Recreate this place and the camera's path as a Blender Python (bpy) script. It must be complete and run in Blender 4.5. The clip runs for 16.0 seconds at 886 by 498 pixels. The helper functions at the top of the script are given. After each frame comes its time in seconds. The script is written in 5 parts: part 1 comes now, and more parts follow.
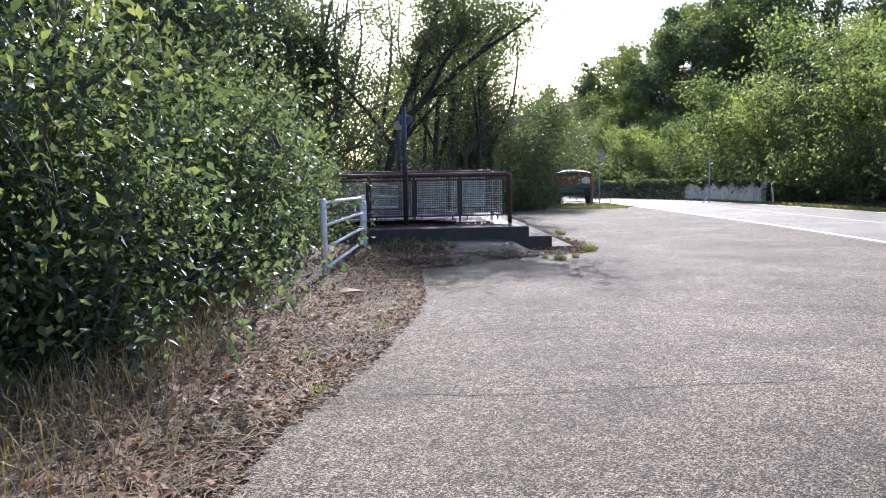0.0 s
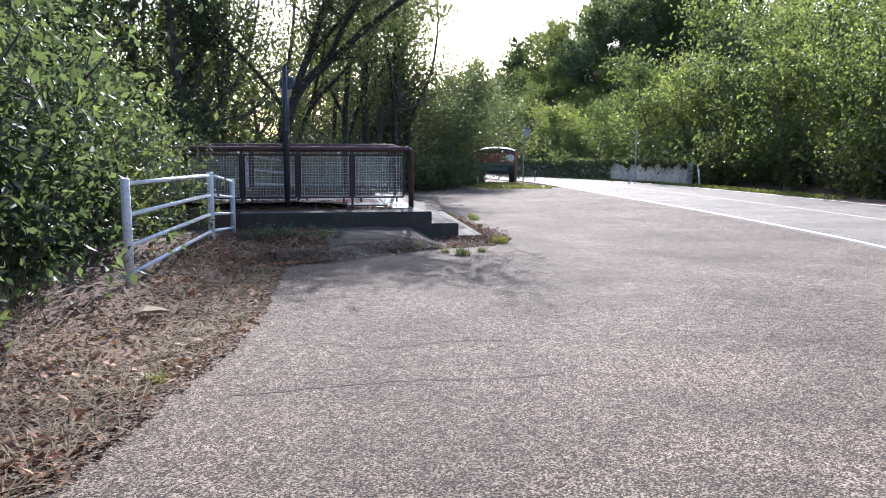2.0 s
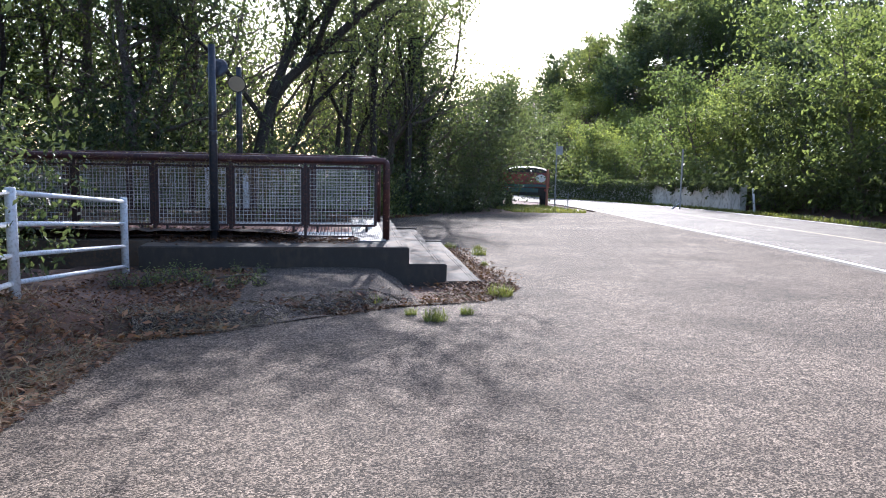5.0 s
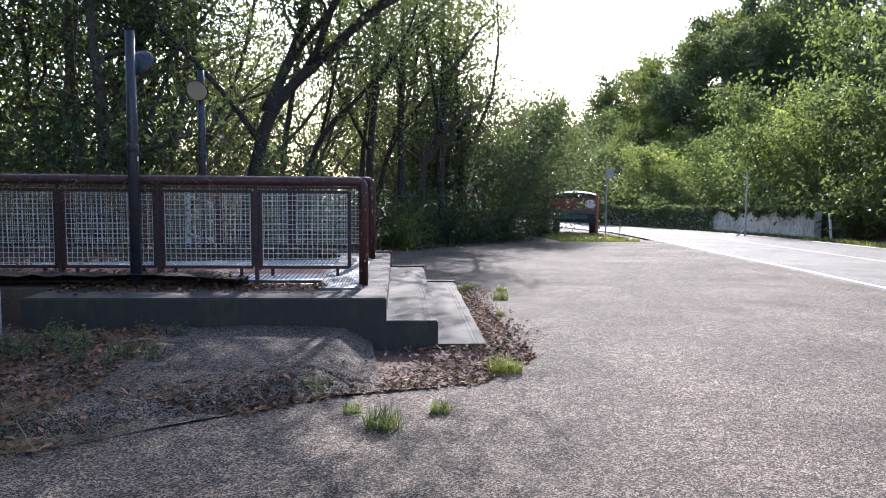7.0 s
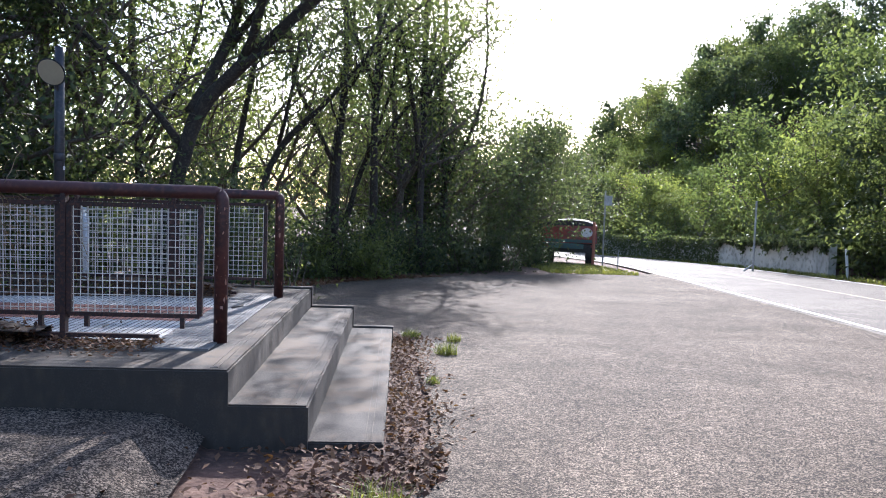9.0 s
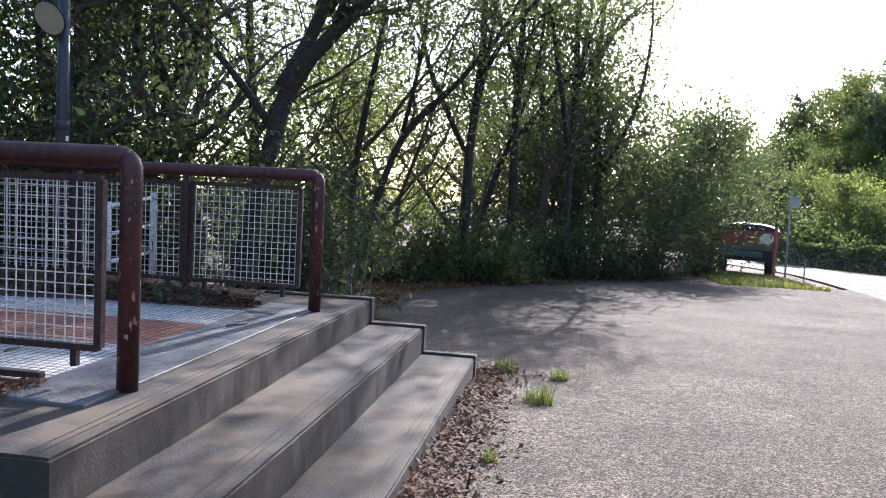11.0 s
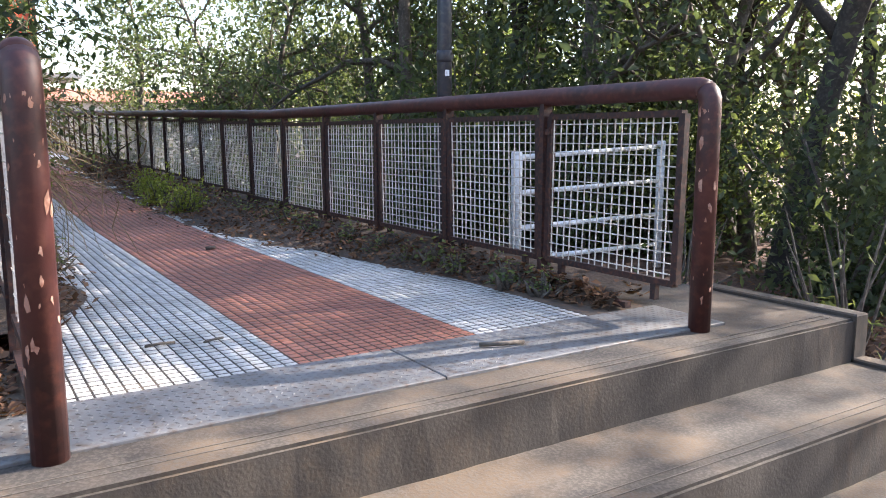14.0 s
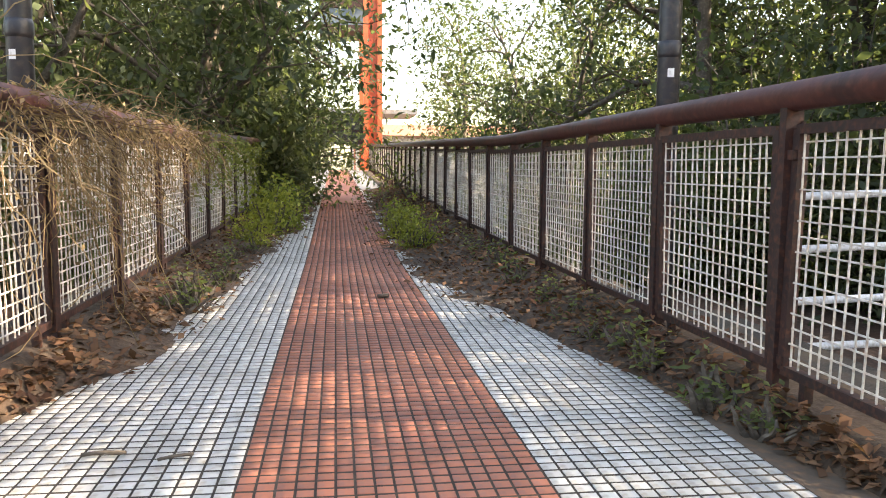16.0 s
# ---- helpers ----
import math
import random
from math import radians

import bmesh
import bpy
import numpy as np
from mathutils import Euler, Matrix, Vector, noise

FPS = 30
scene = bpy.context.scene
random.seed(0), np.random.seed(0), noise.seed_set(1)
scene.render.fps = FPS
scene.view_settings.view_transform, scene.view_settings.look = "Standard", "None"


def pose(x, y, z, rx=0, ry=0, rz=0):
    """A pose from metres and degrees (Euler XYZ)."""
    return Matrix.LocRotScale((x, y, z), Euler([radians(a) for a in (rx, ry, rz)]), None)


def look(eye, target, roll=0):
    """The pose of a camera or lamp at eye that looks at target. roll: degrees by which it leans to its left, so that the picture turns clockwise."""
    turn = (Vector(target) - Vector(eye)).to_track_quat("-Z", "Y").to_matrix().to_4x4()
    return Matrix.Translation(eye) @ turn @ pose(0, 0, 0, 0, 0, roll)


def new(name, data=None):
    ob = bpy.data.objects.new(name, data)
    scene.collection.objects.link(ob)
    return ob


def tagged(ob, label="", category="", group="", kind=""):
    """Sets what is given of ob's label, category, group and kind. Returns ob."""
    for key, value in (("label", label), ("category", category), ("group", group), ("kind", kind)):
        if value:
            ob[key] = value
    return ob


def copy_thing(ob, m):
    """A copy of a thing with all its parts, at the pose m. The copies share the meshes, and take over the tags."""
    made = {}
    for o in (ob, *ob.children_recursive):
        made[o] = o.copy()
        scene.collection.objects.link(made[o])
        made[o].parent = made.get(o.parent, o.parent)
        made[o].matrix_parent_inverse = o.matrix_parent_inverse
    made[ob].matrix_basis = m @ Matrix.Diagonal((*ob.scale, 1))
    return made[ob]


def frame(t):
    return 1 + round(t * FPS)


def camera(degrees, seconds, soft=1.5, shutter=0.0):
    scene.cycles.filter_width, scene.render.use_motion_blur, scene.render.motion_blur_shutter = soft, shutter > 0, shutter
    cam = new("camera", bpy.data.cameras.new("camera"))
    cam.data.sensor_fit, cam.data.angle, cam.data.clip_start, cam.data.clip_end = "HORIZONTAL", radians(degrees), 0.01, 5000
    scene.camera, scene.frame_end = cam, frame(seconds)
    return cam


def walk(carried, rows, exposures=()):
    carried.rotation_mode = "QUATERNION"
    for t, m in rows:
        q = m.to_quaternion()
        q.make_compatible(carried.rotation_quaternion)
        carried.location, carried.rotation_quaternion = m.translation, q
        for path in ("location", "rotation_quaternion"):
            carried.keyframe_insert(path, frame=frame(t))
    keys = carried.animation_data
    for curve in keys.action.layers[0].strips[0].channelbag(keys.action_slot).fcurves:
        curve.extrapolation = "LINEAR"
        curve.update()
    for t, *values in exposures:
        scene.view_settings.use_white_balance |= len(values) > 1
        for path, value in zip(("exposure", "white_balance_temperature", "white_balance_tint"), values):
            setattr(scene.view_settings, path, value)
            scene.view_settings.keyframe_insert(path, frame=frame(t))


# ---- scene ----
cam = camera(59.6, 16.0, soft=1.0)
METRES, EYE, TILT, LEAN, TURN = 19.0, 1.35, 0.0, 0.0, -4.9
ROWS = [
    (0.0, 0.0, 0.0, 0.0, -0.11, -6.91, 0.92),
    (0.5, 0.0081, 0.0312, -0.0, -1.96, -6.85, 0.6),
    (1.0, 0.0192, 0.0628, -0.0011, -3.76, -7.29, -0.6),
    (1.5, 0.0272, 0.0942, -0.0027, -4.36, -8.61, -1.03),
    (2.0, 0.0387, 0.126, -0.0033, -5.21, -8.75, -0.44),
    (2.5, 0.0472, 0.1572, -0.0043, -6.11, -8.07, -0.67),
    (3.0, 0.0566, 0.1893, -0.0062, -5.56, -7.83, -1.31),
    (3.5, 0.0653, 0.2228, -0.0078, -4.46, -7.82, -1.5),
    (6.0, 0.114, 0.3947, -0.0157, -1.06, -5.67, -0.47),
    (6.5, 0.1239, 0.4289, -0.0165, 0.11, -4.77, -0.06),
    (7.0, 0.1307, 0.4646, -0.0187, 1.57, -5.36, -0.54),
    (7.5, 0.1402, 0.4993, -0.0191, 1.87, -4.87, -2.03),
    (8.0, 0.1492, 0.5317, -0.0193, 0.37, -3.44, -2.34),
    (10.5, 0.1887, 0.6922, -0.0276, 10.01, -3.7, -2.11),
    (11.0, 0.1927, 0.7218, -0.0274, 14.35, -4.0, -2.86),
    (11.5, 0.1985, 0.7493, -0.0283, 19.67, -3.43, -2.44),
    (12.0, 0.2017, 0.7774, -0.0282, 27.32, -2.75, -1.24),
    (12.5, 0.2058, 0.804, -0.0302, 37.78, -4.57, -0.73),
    (13.0, 0.2044, 0.83, -0.0308, 48.14, -6.82, -0.61),
    (13.5, 0.2027, 0.8566, -0.0323, 56.43, -8.07, -0.58),
    (14.0, 0.1938, 0.8815, -0.0325, 62.5, -8.42, -0.01),
    (14.5, 0.184, 0.9026, -0.0334, 69.87, -7.98, -0.25),
    (15.0, 0.1679, 0.9198, -0.0332, 75.72, -7.37, -0.47),
    (15.5, 0.1529, 0.9357, -0.0339, 82.61, -6.75, -1.01),
    (16.0, 0.1361, 0.9462, -0.0344, 87.03, -6.03, -0.51),
]
EXPOSURE = [(0.0, 1.55, 5700, 16), (11.0, 1.55, 5750, 16), (12.5, 2.1, 5950, 17), (14.0, 2.42, 6600, 16), (15.0, 2.56, 7600, 14), (16.0, 2.76, 8500, 14)]
walk(cam, [(t, pose(0, 0, EYE, TILT, LEAN, TURN) @ pose(METRES * x, METRES * y, METRES * z, 90 + pitch, roll, yaw)) for t, x, y, z, yaw, pitch, roll in ROWS], EXPOSURE)

# ---- sky and sun ----
SUN_AZ, SUN_EL = 9.0, 28.0   # degrees right of +y, degrees above the horizon
world = bpy.data.worlds.new("world")
scene.world = world
world.use_nodes = True
wn = world.node_tree.nodes
sky = wn.new("ShaderNodeTexSky")
sky.sky_type = "NISHITA"
sky.sun_disc = False
sky.sun_elevation, sky.sun_rotation = radians(SUN_EL), radians(SUN_AZ)
sky.air_density, sky.dust_density = 1.0, 1.5
wn["Background"].inputs[1].default_value = 0.135
world.node_tree.links.new(sky.outputs[0], wn["Background"].inputs[0])
sun = new("sun", bpy.data.lights.new("sun", "SUN"))
sun.data.energy, sun.data.angle, sun.data.color = 5.0, radians(0.55), (1.0, 0.94, 0.85)
sa, se = radians(SUN_AZ), radians(SUN_EL)
sun.matrix_world = look((0, 0, 40), (-40 * math.sin(sa) * math.cos(se), -40 * math.cos(sa) * math.cos(se), 40 - 40 * math.sin(se)))

# ---- materials ----
def material(name):
    m = bpy.data.materials.new(name)
    m.use_nodes = True
    nt = m.node_tree
    return m, nt, nt.nodes, nt.links, nt.nodes["Principled BSDF"]


def tex(nt, kind, scale, detail=4.0, coord="Object"):
    n = nt.nodes.new(kind)
    n.inputs["Scale"].default_value = scale
    if "Detail" in n.inputs:
        n.inputs["Detail"].default_value = detail
    c = nt.nodes.new("ShaderNodeTexCoord")
    nt.links.new(c.outputs[coord], n.inputs["Vector"])
    return n


def ramp(nt, src, stops):
    r = nt.nodes.new("ShaderNodeValToRGB")
    e = r.color_ramp.elements
    while len(e) < len(stops):
        e.new(0.5)
    for k, (p, c) in enumerate(stops):
        e[k].position = p
        e[k].color = (*c, 1) if isinstance(c, tuple) else (c, c, c, 1)
    nt.links.new(src, r.inputs[0])
    return r


def mix(nt, fac, a, b, mode="MIX"):
    n = nt.nodes.new("ShaderNodeMix")
    n.data_type, n.blend_type = "RGBA", mode
    for key, v in ((0, fac), (6, a), (7, b)):
        if hasattr(v, "links"):
            nt.links.new(v, n.inputs[key])
        elif isinstance(v, tuple):
            n.inputs[key].default_value = (*v, 1)
        else:
            n.inputs[key].default_value = v
    return n.outputs[2]


def bump(nt, bsdf, height, strength, dist):
    b = nt.nodes.new("ShaderNodeBump")
    b.inputs["Strength"].default_value, b.inputs["Distance"].default_value = strength, dist
    nt.links.new(height, b.inputs["Height"])
    nt.links.new(b.outputs[0], bsdf.inputs["Normal"])
    return b


def mat_asphalt(name, dark, light, stone, tint, rough=0.75, grain=70.0, share=0.62):
    m, nt, N, L, p = material(name)
    big = tex(nt, "ShaderNodeTexNoise", 0.45, 5)
    mid = tex(nt, "ShaderNodeTexNoise", 3.2, 6)
    base = mix(nt, ramp(nt, big.outputs[0], [(0.38, 0.0), (0.62, 1.0)]).outputs[0], dark, light)
    base = mix(nt, ramp(nt, mid.outputs[0], [(0.45, 0.0), (0.7, 0.6)]).outputs[0], base, tint)
    v = tex(nt, "ShaderNodeTexVoronoi", grain, 0.0)
    sep = N.new("ShaderNodeSeparateColor")
    L.new(v.outputs["Color"], sep.inputs[0])
    speck = ramp(nt, sep.outputs[0], [(share - 0.05, 0.0), (share + 0.05, 1.0)])
    shade = ramp(nt, sep.outputs[1], [(0.0, 0.35), (1.0, 1.0)])
    grit = mix(nt, 1.0, stone, shade.outputs[0], "MULTIPLY")
    grit = mix(nt, ramp(nt, big.outputs[0], [(0.4, 0.75), (0.6, 1.0)]).outputs[0], base, grit)
    col = mix(nt, speck.outputs[0], base, grit)
    dust = tex(nt, "ShaderNodeTexNoise", 1.1, 8)
    col = mix(nt, 1.0, col, ramp(nt, dust.outputs[0], [(0.36, 0.74), (0.56, 1.0)]).outputs[0], "MULTIPLY")
    patch = tex(nt, "ShaderNodeTexNoise", 13.0, 8)
    col = mix(nt, 1.0, col, ramp(nt, patch.outputs[0], [(0.38, 0.7), (0.6, 1.08)]).outputs[0], "MULTIPLY")
    pit = tex(nt, "ShaderNodeTexNoise", 130.0, 2)
    col = mix(nt, 1.0, col, ramp(nt, pit.outputs[0], [(0.42, 0.5), (0.5, 1.0)]).outputs[0], "MULTIPLY")
    L.new(col, p.inputs["Base Color"])
    p.inputs["Roughness"].default_value = rough
    fine = ramp(nt, v.outputs["Distance"], [(0.0, 1.0), (0.7, 0.0)])
    bump(nt, p, fine.outputs[0], 0.6, 0.005)
    p.inputs["Specular IOR Level"].default_value = 0.2
    return m


def mat_mottled(name, a, b, c, scale=3.0, fine=40.0, rough=0.85, bumps=0.004, metal=0.0, rnd=0.0):
    m, nt, N, L, p = material(name)
    n1 = tex(nt, "ShaderNodeTexNoise", scale, 6)
    n2 = tex(nt, "ShaderNodeTexNoise", fine, 4)
    col = mix(nt, ramp(nt, n1.outputs[0], [(0.38, 0.0), (0.62, 1.0)]).outputs[0], a, b)
    col = mix(nt, ramp(nt, n2.outputs[0], [(0.48, 0.0), (0.72, 0.9)]).outputs[0], col, c)
    if rnd:
        o = N.new("ShaderNodeObjectInfo")
        g = N.new("ShaderNodeNewGeometry")
        add = N.new("ShaderNodeMath")
        add.operation = "ADD"
        L.new(o.outputs["Random"], add.inputs[0])
        L.new(g.outputs["Random Per Island"], add.inputs[1])
        fr = N.new("ShaderNodeMath")
        fr.operation = "FRACT"
        L.new(add.outputs[0], fr.inputs[0])
        col = mix(nt, 1.0, col, ramp(nt, fr.outputs[0], [(0.0, 1.0 - rnd), (1.0, 1.0)]).outputs[0], "MULTIPLY")
    L.new(col, p.inputs["Base Color"])
    p.inputs["Roughness"].default_value, p.inputs["Metallic"].default_value = rough, metal
    bump(nt, p, n2.outputs[0], 0.6, bumps)
    return m


def mat_concrete(name):
    m, nt, N, L, p = material(name)
    big = tex(nt, "ShaderNodeTexNoise", 1.9, 7)
    mid = tex(nt, "ShaderNodeTexNoise", 4.2, 9)
    fine = tex(nt, "ShaderNodeTexNoise", 90.0, 3)
    col = mix(nt, ramp(nt, big.outputs[0], [(0.44, 0.0), (0.56, 1.0)]).outputs[0], (0.102, 0.07, 0.043), (0.042, 0.035, 0.029))
    col = mix(nt, ramp(nt, mid.outputs[0], [(0.46, 0.0), (0.6, 0.85)]).outputs[0], col, (0.036, 0.03, 0.025))
    col = mix(nt, ramp(nt, fine.outputs[0], [(0.45, 0.0), (0.62, 0.6)]).outputs[0], col, (0.095, 0.081, 0.066))
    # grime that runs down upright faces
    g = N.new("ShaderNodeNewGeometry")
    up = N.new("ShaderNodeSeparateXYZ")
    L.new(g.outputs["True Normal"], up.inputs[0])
    streak = N.new("ShaderNodeTexNoise")
    mp = N.new("ShaderNodeMapping")
    mp.inputs["Scale"].default_value = (3.5, 3.5, 1.4)
    tc = N.new("ShaderNodeTexCoord")
    L.new(tc.outputs["Object"], mp.inputs[0])
    L.new(mp.outputs[0], streak.inputs["Vector"])
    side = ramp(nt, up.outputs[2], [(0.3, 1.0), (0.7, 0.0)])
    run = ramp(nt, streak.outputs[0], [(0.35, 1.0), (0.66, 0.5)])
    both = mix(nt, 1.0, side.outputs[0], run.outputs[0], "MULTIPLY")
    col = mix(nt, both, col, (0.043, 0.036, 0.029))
    L.new(col, p.inputs["Base Color"])
    p.inputs["Roughness"].default_value = 0.9
    bump(nt, p, fine.outputs[0], 0.5, 0.003)
    return m


def mat_leaf(name, dark, mid, light, trans=0.45, rough=0.45):
    m, nt, N, L, p = material(name)
    g = N.new("ShaderNodeNewGeometry")
    o = N.new("ShaderNodeObjectInfo")
    r = ramp(nt, g.outputs["Random Per Island"], [(0.0, dark), (0.55, mid), (1.0, light)])
    clump = tex(nt, "ShaderNodeTexNoise", 0.9, 3)
    col = mix(nt, ramp(nt, clump.outputs[0], [(0.4, 0.0), (0.65, 0.6)]).outputs[0], r.outputs[0], light)
    col = mix(nt, 1.0, col, ramp(nt, o.outputs["Random"], [(0.0, (0.75, 0.85, 0.8)), (1.0, (1.0, 1.0, 0.85))]).outputs[0], "MULTIPLY")
    L.new(col, p.inputs["Base Color"])
    p.inputs["Roughness"].default_value = rough
    p.inputs["Specular IOR Level"].default_value = 0.3
    t = N.new("ShaderNodeBsdfTranslucent")
    warm = mix(nt, 1.0, col, (1.25, 1.27, 0.7), "MULTIPLY")
    L.new(warm, t.inputs[0])
    x = N.new("ShaderNodeMixShader")
    x.inputs[0].default_value = trans
    L.new(p.outputs[0], x.inputs[1])
    L.new(t.outputs[0], x.inputs[2])
    L.new(x.outputs[0], N["Material Output"].inputs[0])
    return m


M_LAYBY = mat_asphalt("coarse_asphalt", (0.028, 0.021, 0.016), (0.05, 0.04, 0.031), (0.41, 0.322, 0.245), (0.043, 0.029, 0.018), 0.95, 112.0, 0.5)
M_ROAD = mat_asphalt("road_asphalt", (0.09, 0.08, 0.068), (0.12, 0.106, 0.09), (0.4, 0.35, 0.3), (0.08, 0.068, 0.055), 0.85, 80.0, 0.45)
M_LINE = mat_mottled("worn_line_paint", (0.75, 0.74, 0.7), (0.65, 0.64, 0.6), (0.35, 0.33, 0.3), 2.0, 60.0, 0.6, 0.002)
M_CENTRE = mat_mottled("faded_centre_line", (0.42, 0.33, 0.2), (0.32, 0.26, 0.17), (0.22, 0.19, 0.15), 2.0, 60.0, 0.7, 0.002)
M_SOIL = mat_mottled("dry_soil", (0.11, 0.055, 0.036), (0.062, 0.036, 0.026), (0.165, 0.092, 0.06), 1.3, 22.0, 0.95, 0.02)
M_MOULD = mat_mottled("leaf_mould", (0.075, 0.048, 0.032), (0.045, 0.031, 0.022), (0.12, 0.08, 0.05), 5.0, 40.0, 0.95, 0.015)
M_CONC = mat_concrete("weathered_concrete")
M_GROOVE = mat_mottled("groove_dirt", (0.09, 0.078, 0.062), (0.12, 0.1, 0.08), (0.06, 0.052, 0.042), 5.0, 60.0, 0.9)
M_RED = mat_mottled("red_brown_paint", (0.07, 0.018, 0.015), (0.035, 0.012, 0.011), (0.1, 0.032, 0.022), 4.0, 30.0, 0.55, 0.002)
M_RUST = mat_mottled("rusty_frame", (0.036, 0.014, 0.012), (0.02, 0.011, 0.01), (0.1, 0.034, 0.018), 8.0, 45.0, 0.65, 0.002)
M_CHIP = mat_mottled("chipped_primer", (0.3, 0.14, 0.09), (0.4, 0.24, 0.18), (0.2, 0.07, 0.04), 12.0, 50.0, 0.7)
M_WIRE = mat_mottled("white_wire", (0.62, 0.6, 0.55), (0.5, 0.47, 0.42), (0.3, 0.2, 0.14), 6.0, 40.0, 0.5, 0.001)
M_WHITE = mat_mottled("white_paint", (0.74, 0.75, 0.75), (0.64, 0.65, 0.65), (0.4, 0.38, 0.34), 5.0, 45.0, 0.5, 0.001)
M_TILE_RED = mat_mottled("red_tile", (0.42, 0.15, 0.085), (0.33, 0.115, 0.07), (0.26, 0.12, 0.09), 2.5, 35.0, 0.6, 0.002, rnd=0.3)
M_TILE_WHITE = mat_mottled("white_tile", (0.62, 0.61, 0.58), (0.5, 0.49, 0.46), (0.36, 0.32, 0.26), 2.5, 35.0, 0.6, 0.002, rnd=0.25)
M_JOINT = mat_mottled("tile_joint", (0.035, 0.027, 0.022), (0.025, 0.02, 0.017), (0.05, 0.04, 0.03), 6.0, 50.0, 0.95)
M_PLATE = mat_mottled("galvanised_plate", (0.19, 0.187, 0.183), (0.13, 0.127, 0.123), (0.11, 0.08, 0.06), 2.5, 30.0, 0.6, 0.001, 0.15)
M_LAMP = mat_mottled("dark_lamp_paint", (0.018, 0.02, 0.026), (0.03, 0.032, 0.04), (0.06, 0.05, 0.045), 4.0, 30.0, 0.4)
M_OPAL = mat_mottled("opal_lens", (0.42, 0.36, 0.25), (0.36, 0.31, 0.22), (0.4, 0.34, 0.24), 6.0, 30.0, 0.4)
M_BARK = mat_mottled("grey_bark", (0.11, 0.09, 0.07), (0.065, 0.053, 0.042), (0.18, 0.15, 0.12), 5.0, 28.0, 0.95, 0.012)
# the grey bark again, darkened in colour to read as backlit silhouette
M_BARK_SILHOUETTE = mat_mottled("silhouette_bark", (0.045, 0.037, 0.03), (0.028, 0.024, 0.02), (0.085, 0.07, 0.055), 5.0, 28.0, 0.95, 0.012)
M_LEAF_A = mat_leaf("leaf_dark_green", (0.042, 0.058, 0.042), (0.074, 0.093, 0.062), (0.125, 0.145, 0.088), 0.55, 0.5)
M_LEAF_B = mat_leaf("leaf_mid_green", (0.056, 0.073, 0.043), (0.095, 0.115, 0.062), (0.158, 0.175, 0.088), 0.6, 0.48)
M_LEAF_C = mat_leaf("leaf_yellow_green", (0.10, 0.122, 0.062), (0.16, 0.182, 0.088), (0.24, 0.258, 0.122), 0.62, 0.48)
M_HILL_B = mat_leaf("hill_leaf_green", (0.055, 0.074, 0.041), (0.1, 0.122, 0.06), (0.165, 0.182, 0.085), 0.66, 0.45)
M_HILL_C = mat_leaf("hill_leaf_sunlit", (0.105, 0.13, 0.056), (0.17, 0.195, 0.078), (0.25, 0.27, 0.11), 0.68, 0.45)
# yellow-green weed leaves, brightened in colour for a patch of sun on them
M_LEAF_SUN_PATCH = mat_leaf("leaf_sun_patch_weed", (0.14, 0.17, 0.04), (0.22, 0.25, 0.06), (0.34, 0.35, 0.1), 0.5, 0.5)
M_GRASS = mat_leaf("grass_blade", (0.09, 0.11, 0.03), (0.17, 0.185, 0.055), (0.29, 0.28, 0.1))
M_STRAW = mat_leaf("dry_straw", (0.1, 0.066, 0.04), (0.18, 0.125, 0.08), (0.3, 0.22, 0.145), 0.2, 0.8)
M_LITTER = mat_leaf("fallen_leaves", (0.05, 0.022, 0.015), (0.145, 0.06, 0.036), (0.27, 0.135, 0.08), 0.15, 0.8)
M_RED_LEAF = mat_leaf("reddish_leaves", (0.1, 0.032, 0.02), (0.28, 0.095, 0.05), (0.45, 0.24, 0.14), 0.2, 0.7)
M_WALL = mat_mottled("stained_render", (0.5, 0.48, 0.42), (0.36, 0.35, 0.31), (0.17, 0.17, 0.14), 0.9, 5.0, 0.9, 0.01)
M_ORANGE = mat_mottled("orange_red_steel", (0.55, 0.12, 0.045), (0.45, 0.09, 0.035), (0.3, 0.08, 0.04), 1.2, 9.0, 0.5)
M_TRUCK = mat_mottled("faded_red_body", (0.3, 0.05, 0.04), (0.2, 0.04, 0.035), (0.11, 0.05, 0.045), 1.8, 12.0, 0.5)
M_TEAL = mat_mottled("faded_teal_paint", (0.06, 0.14, 0.13), (0.05, 0.1, 0.1), (0.1, 0.09, 0.08), 2.5, 14.0, 0.6)
M_DARK = mat_mottled("dark_metal", (0.02, 0.02, 0.02), (0.03, 0.028, 0.026), (0.05, 0.04, 0.035), 4.0, 20.0, 0.6)
M_RUBBER = mat_mottled("tyre_rubber", (0.02, 0.02, 0.02), (0.03, 0.03, 0.03), (0.05, 0.045, 0.04), 6.0, 40.0, 0.85)
M_GREY = mat_mottled("galvanised_pole", (0.4, 0.41, 0.41), (0.3, 0.31, 0.31), (0.2, 0.18, 0.16), 3.0, 30.0, 0.45, 0.001, 0.4)
M_ROOFTILE = mat_mottled("clay_roof", (0.4, 0.16, 0.1), (0.32, 0.12, 0.08), (0.24, 0.1, 0.07), 0.8, 8.0, 0.85, 0.02)
M_DIRT = mat_mottled("dirty_edge", (0.13, 0.09, 0.06), (0.08, 0.06, 0.045), (0.18, 0.1, 0.055), 3.0, 25.0, 0.95, 0.006)
M_CRACK = mat_mottled("crack_dirt", (0.025, 0.022, 0.018), (0.04, 0.035, 0.028), (0.06, 0.05, 0.04), 6.0, 50.0, 1.0)
M_GLASS, _nt, _N, _L, _p = material("window_glass")
_p.inputs["Base Color"].default_value = (0.1, 0.13, 0.16, 1)
_p.inputs["Roughness"].default_value = 0.08


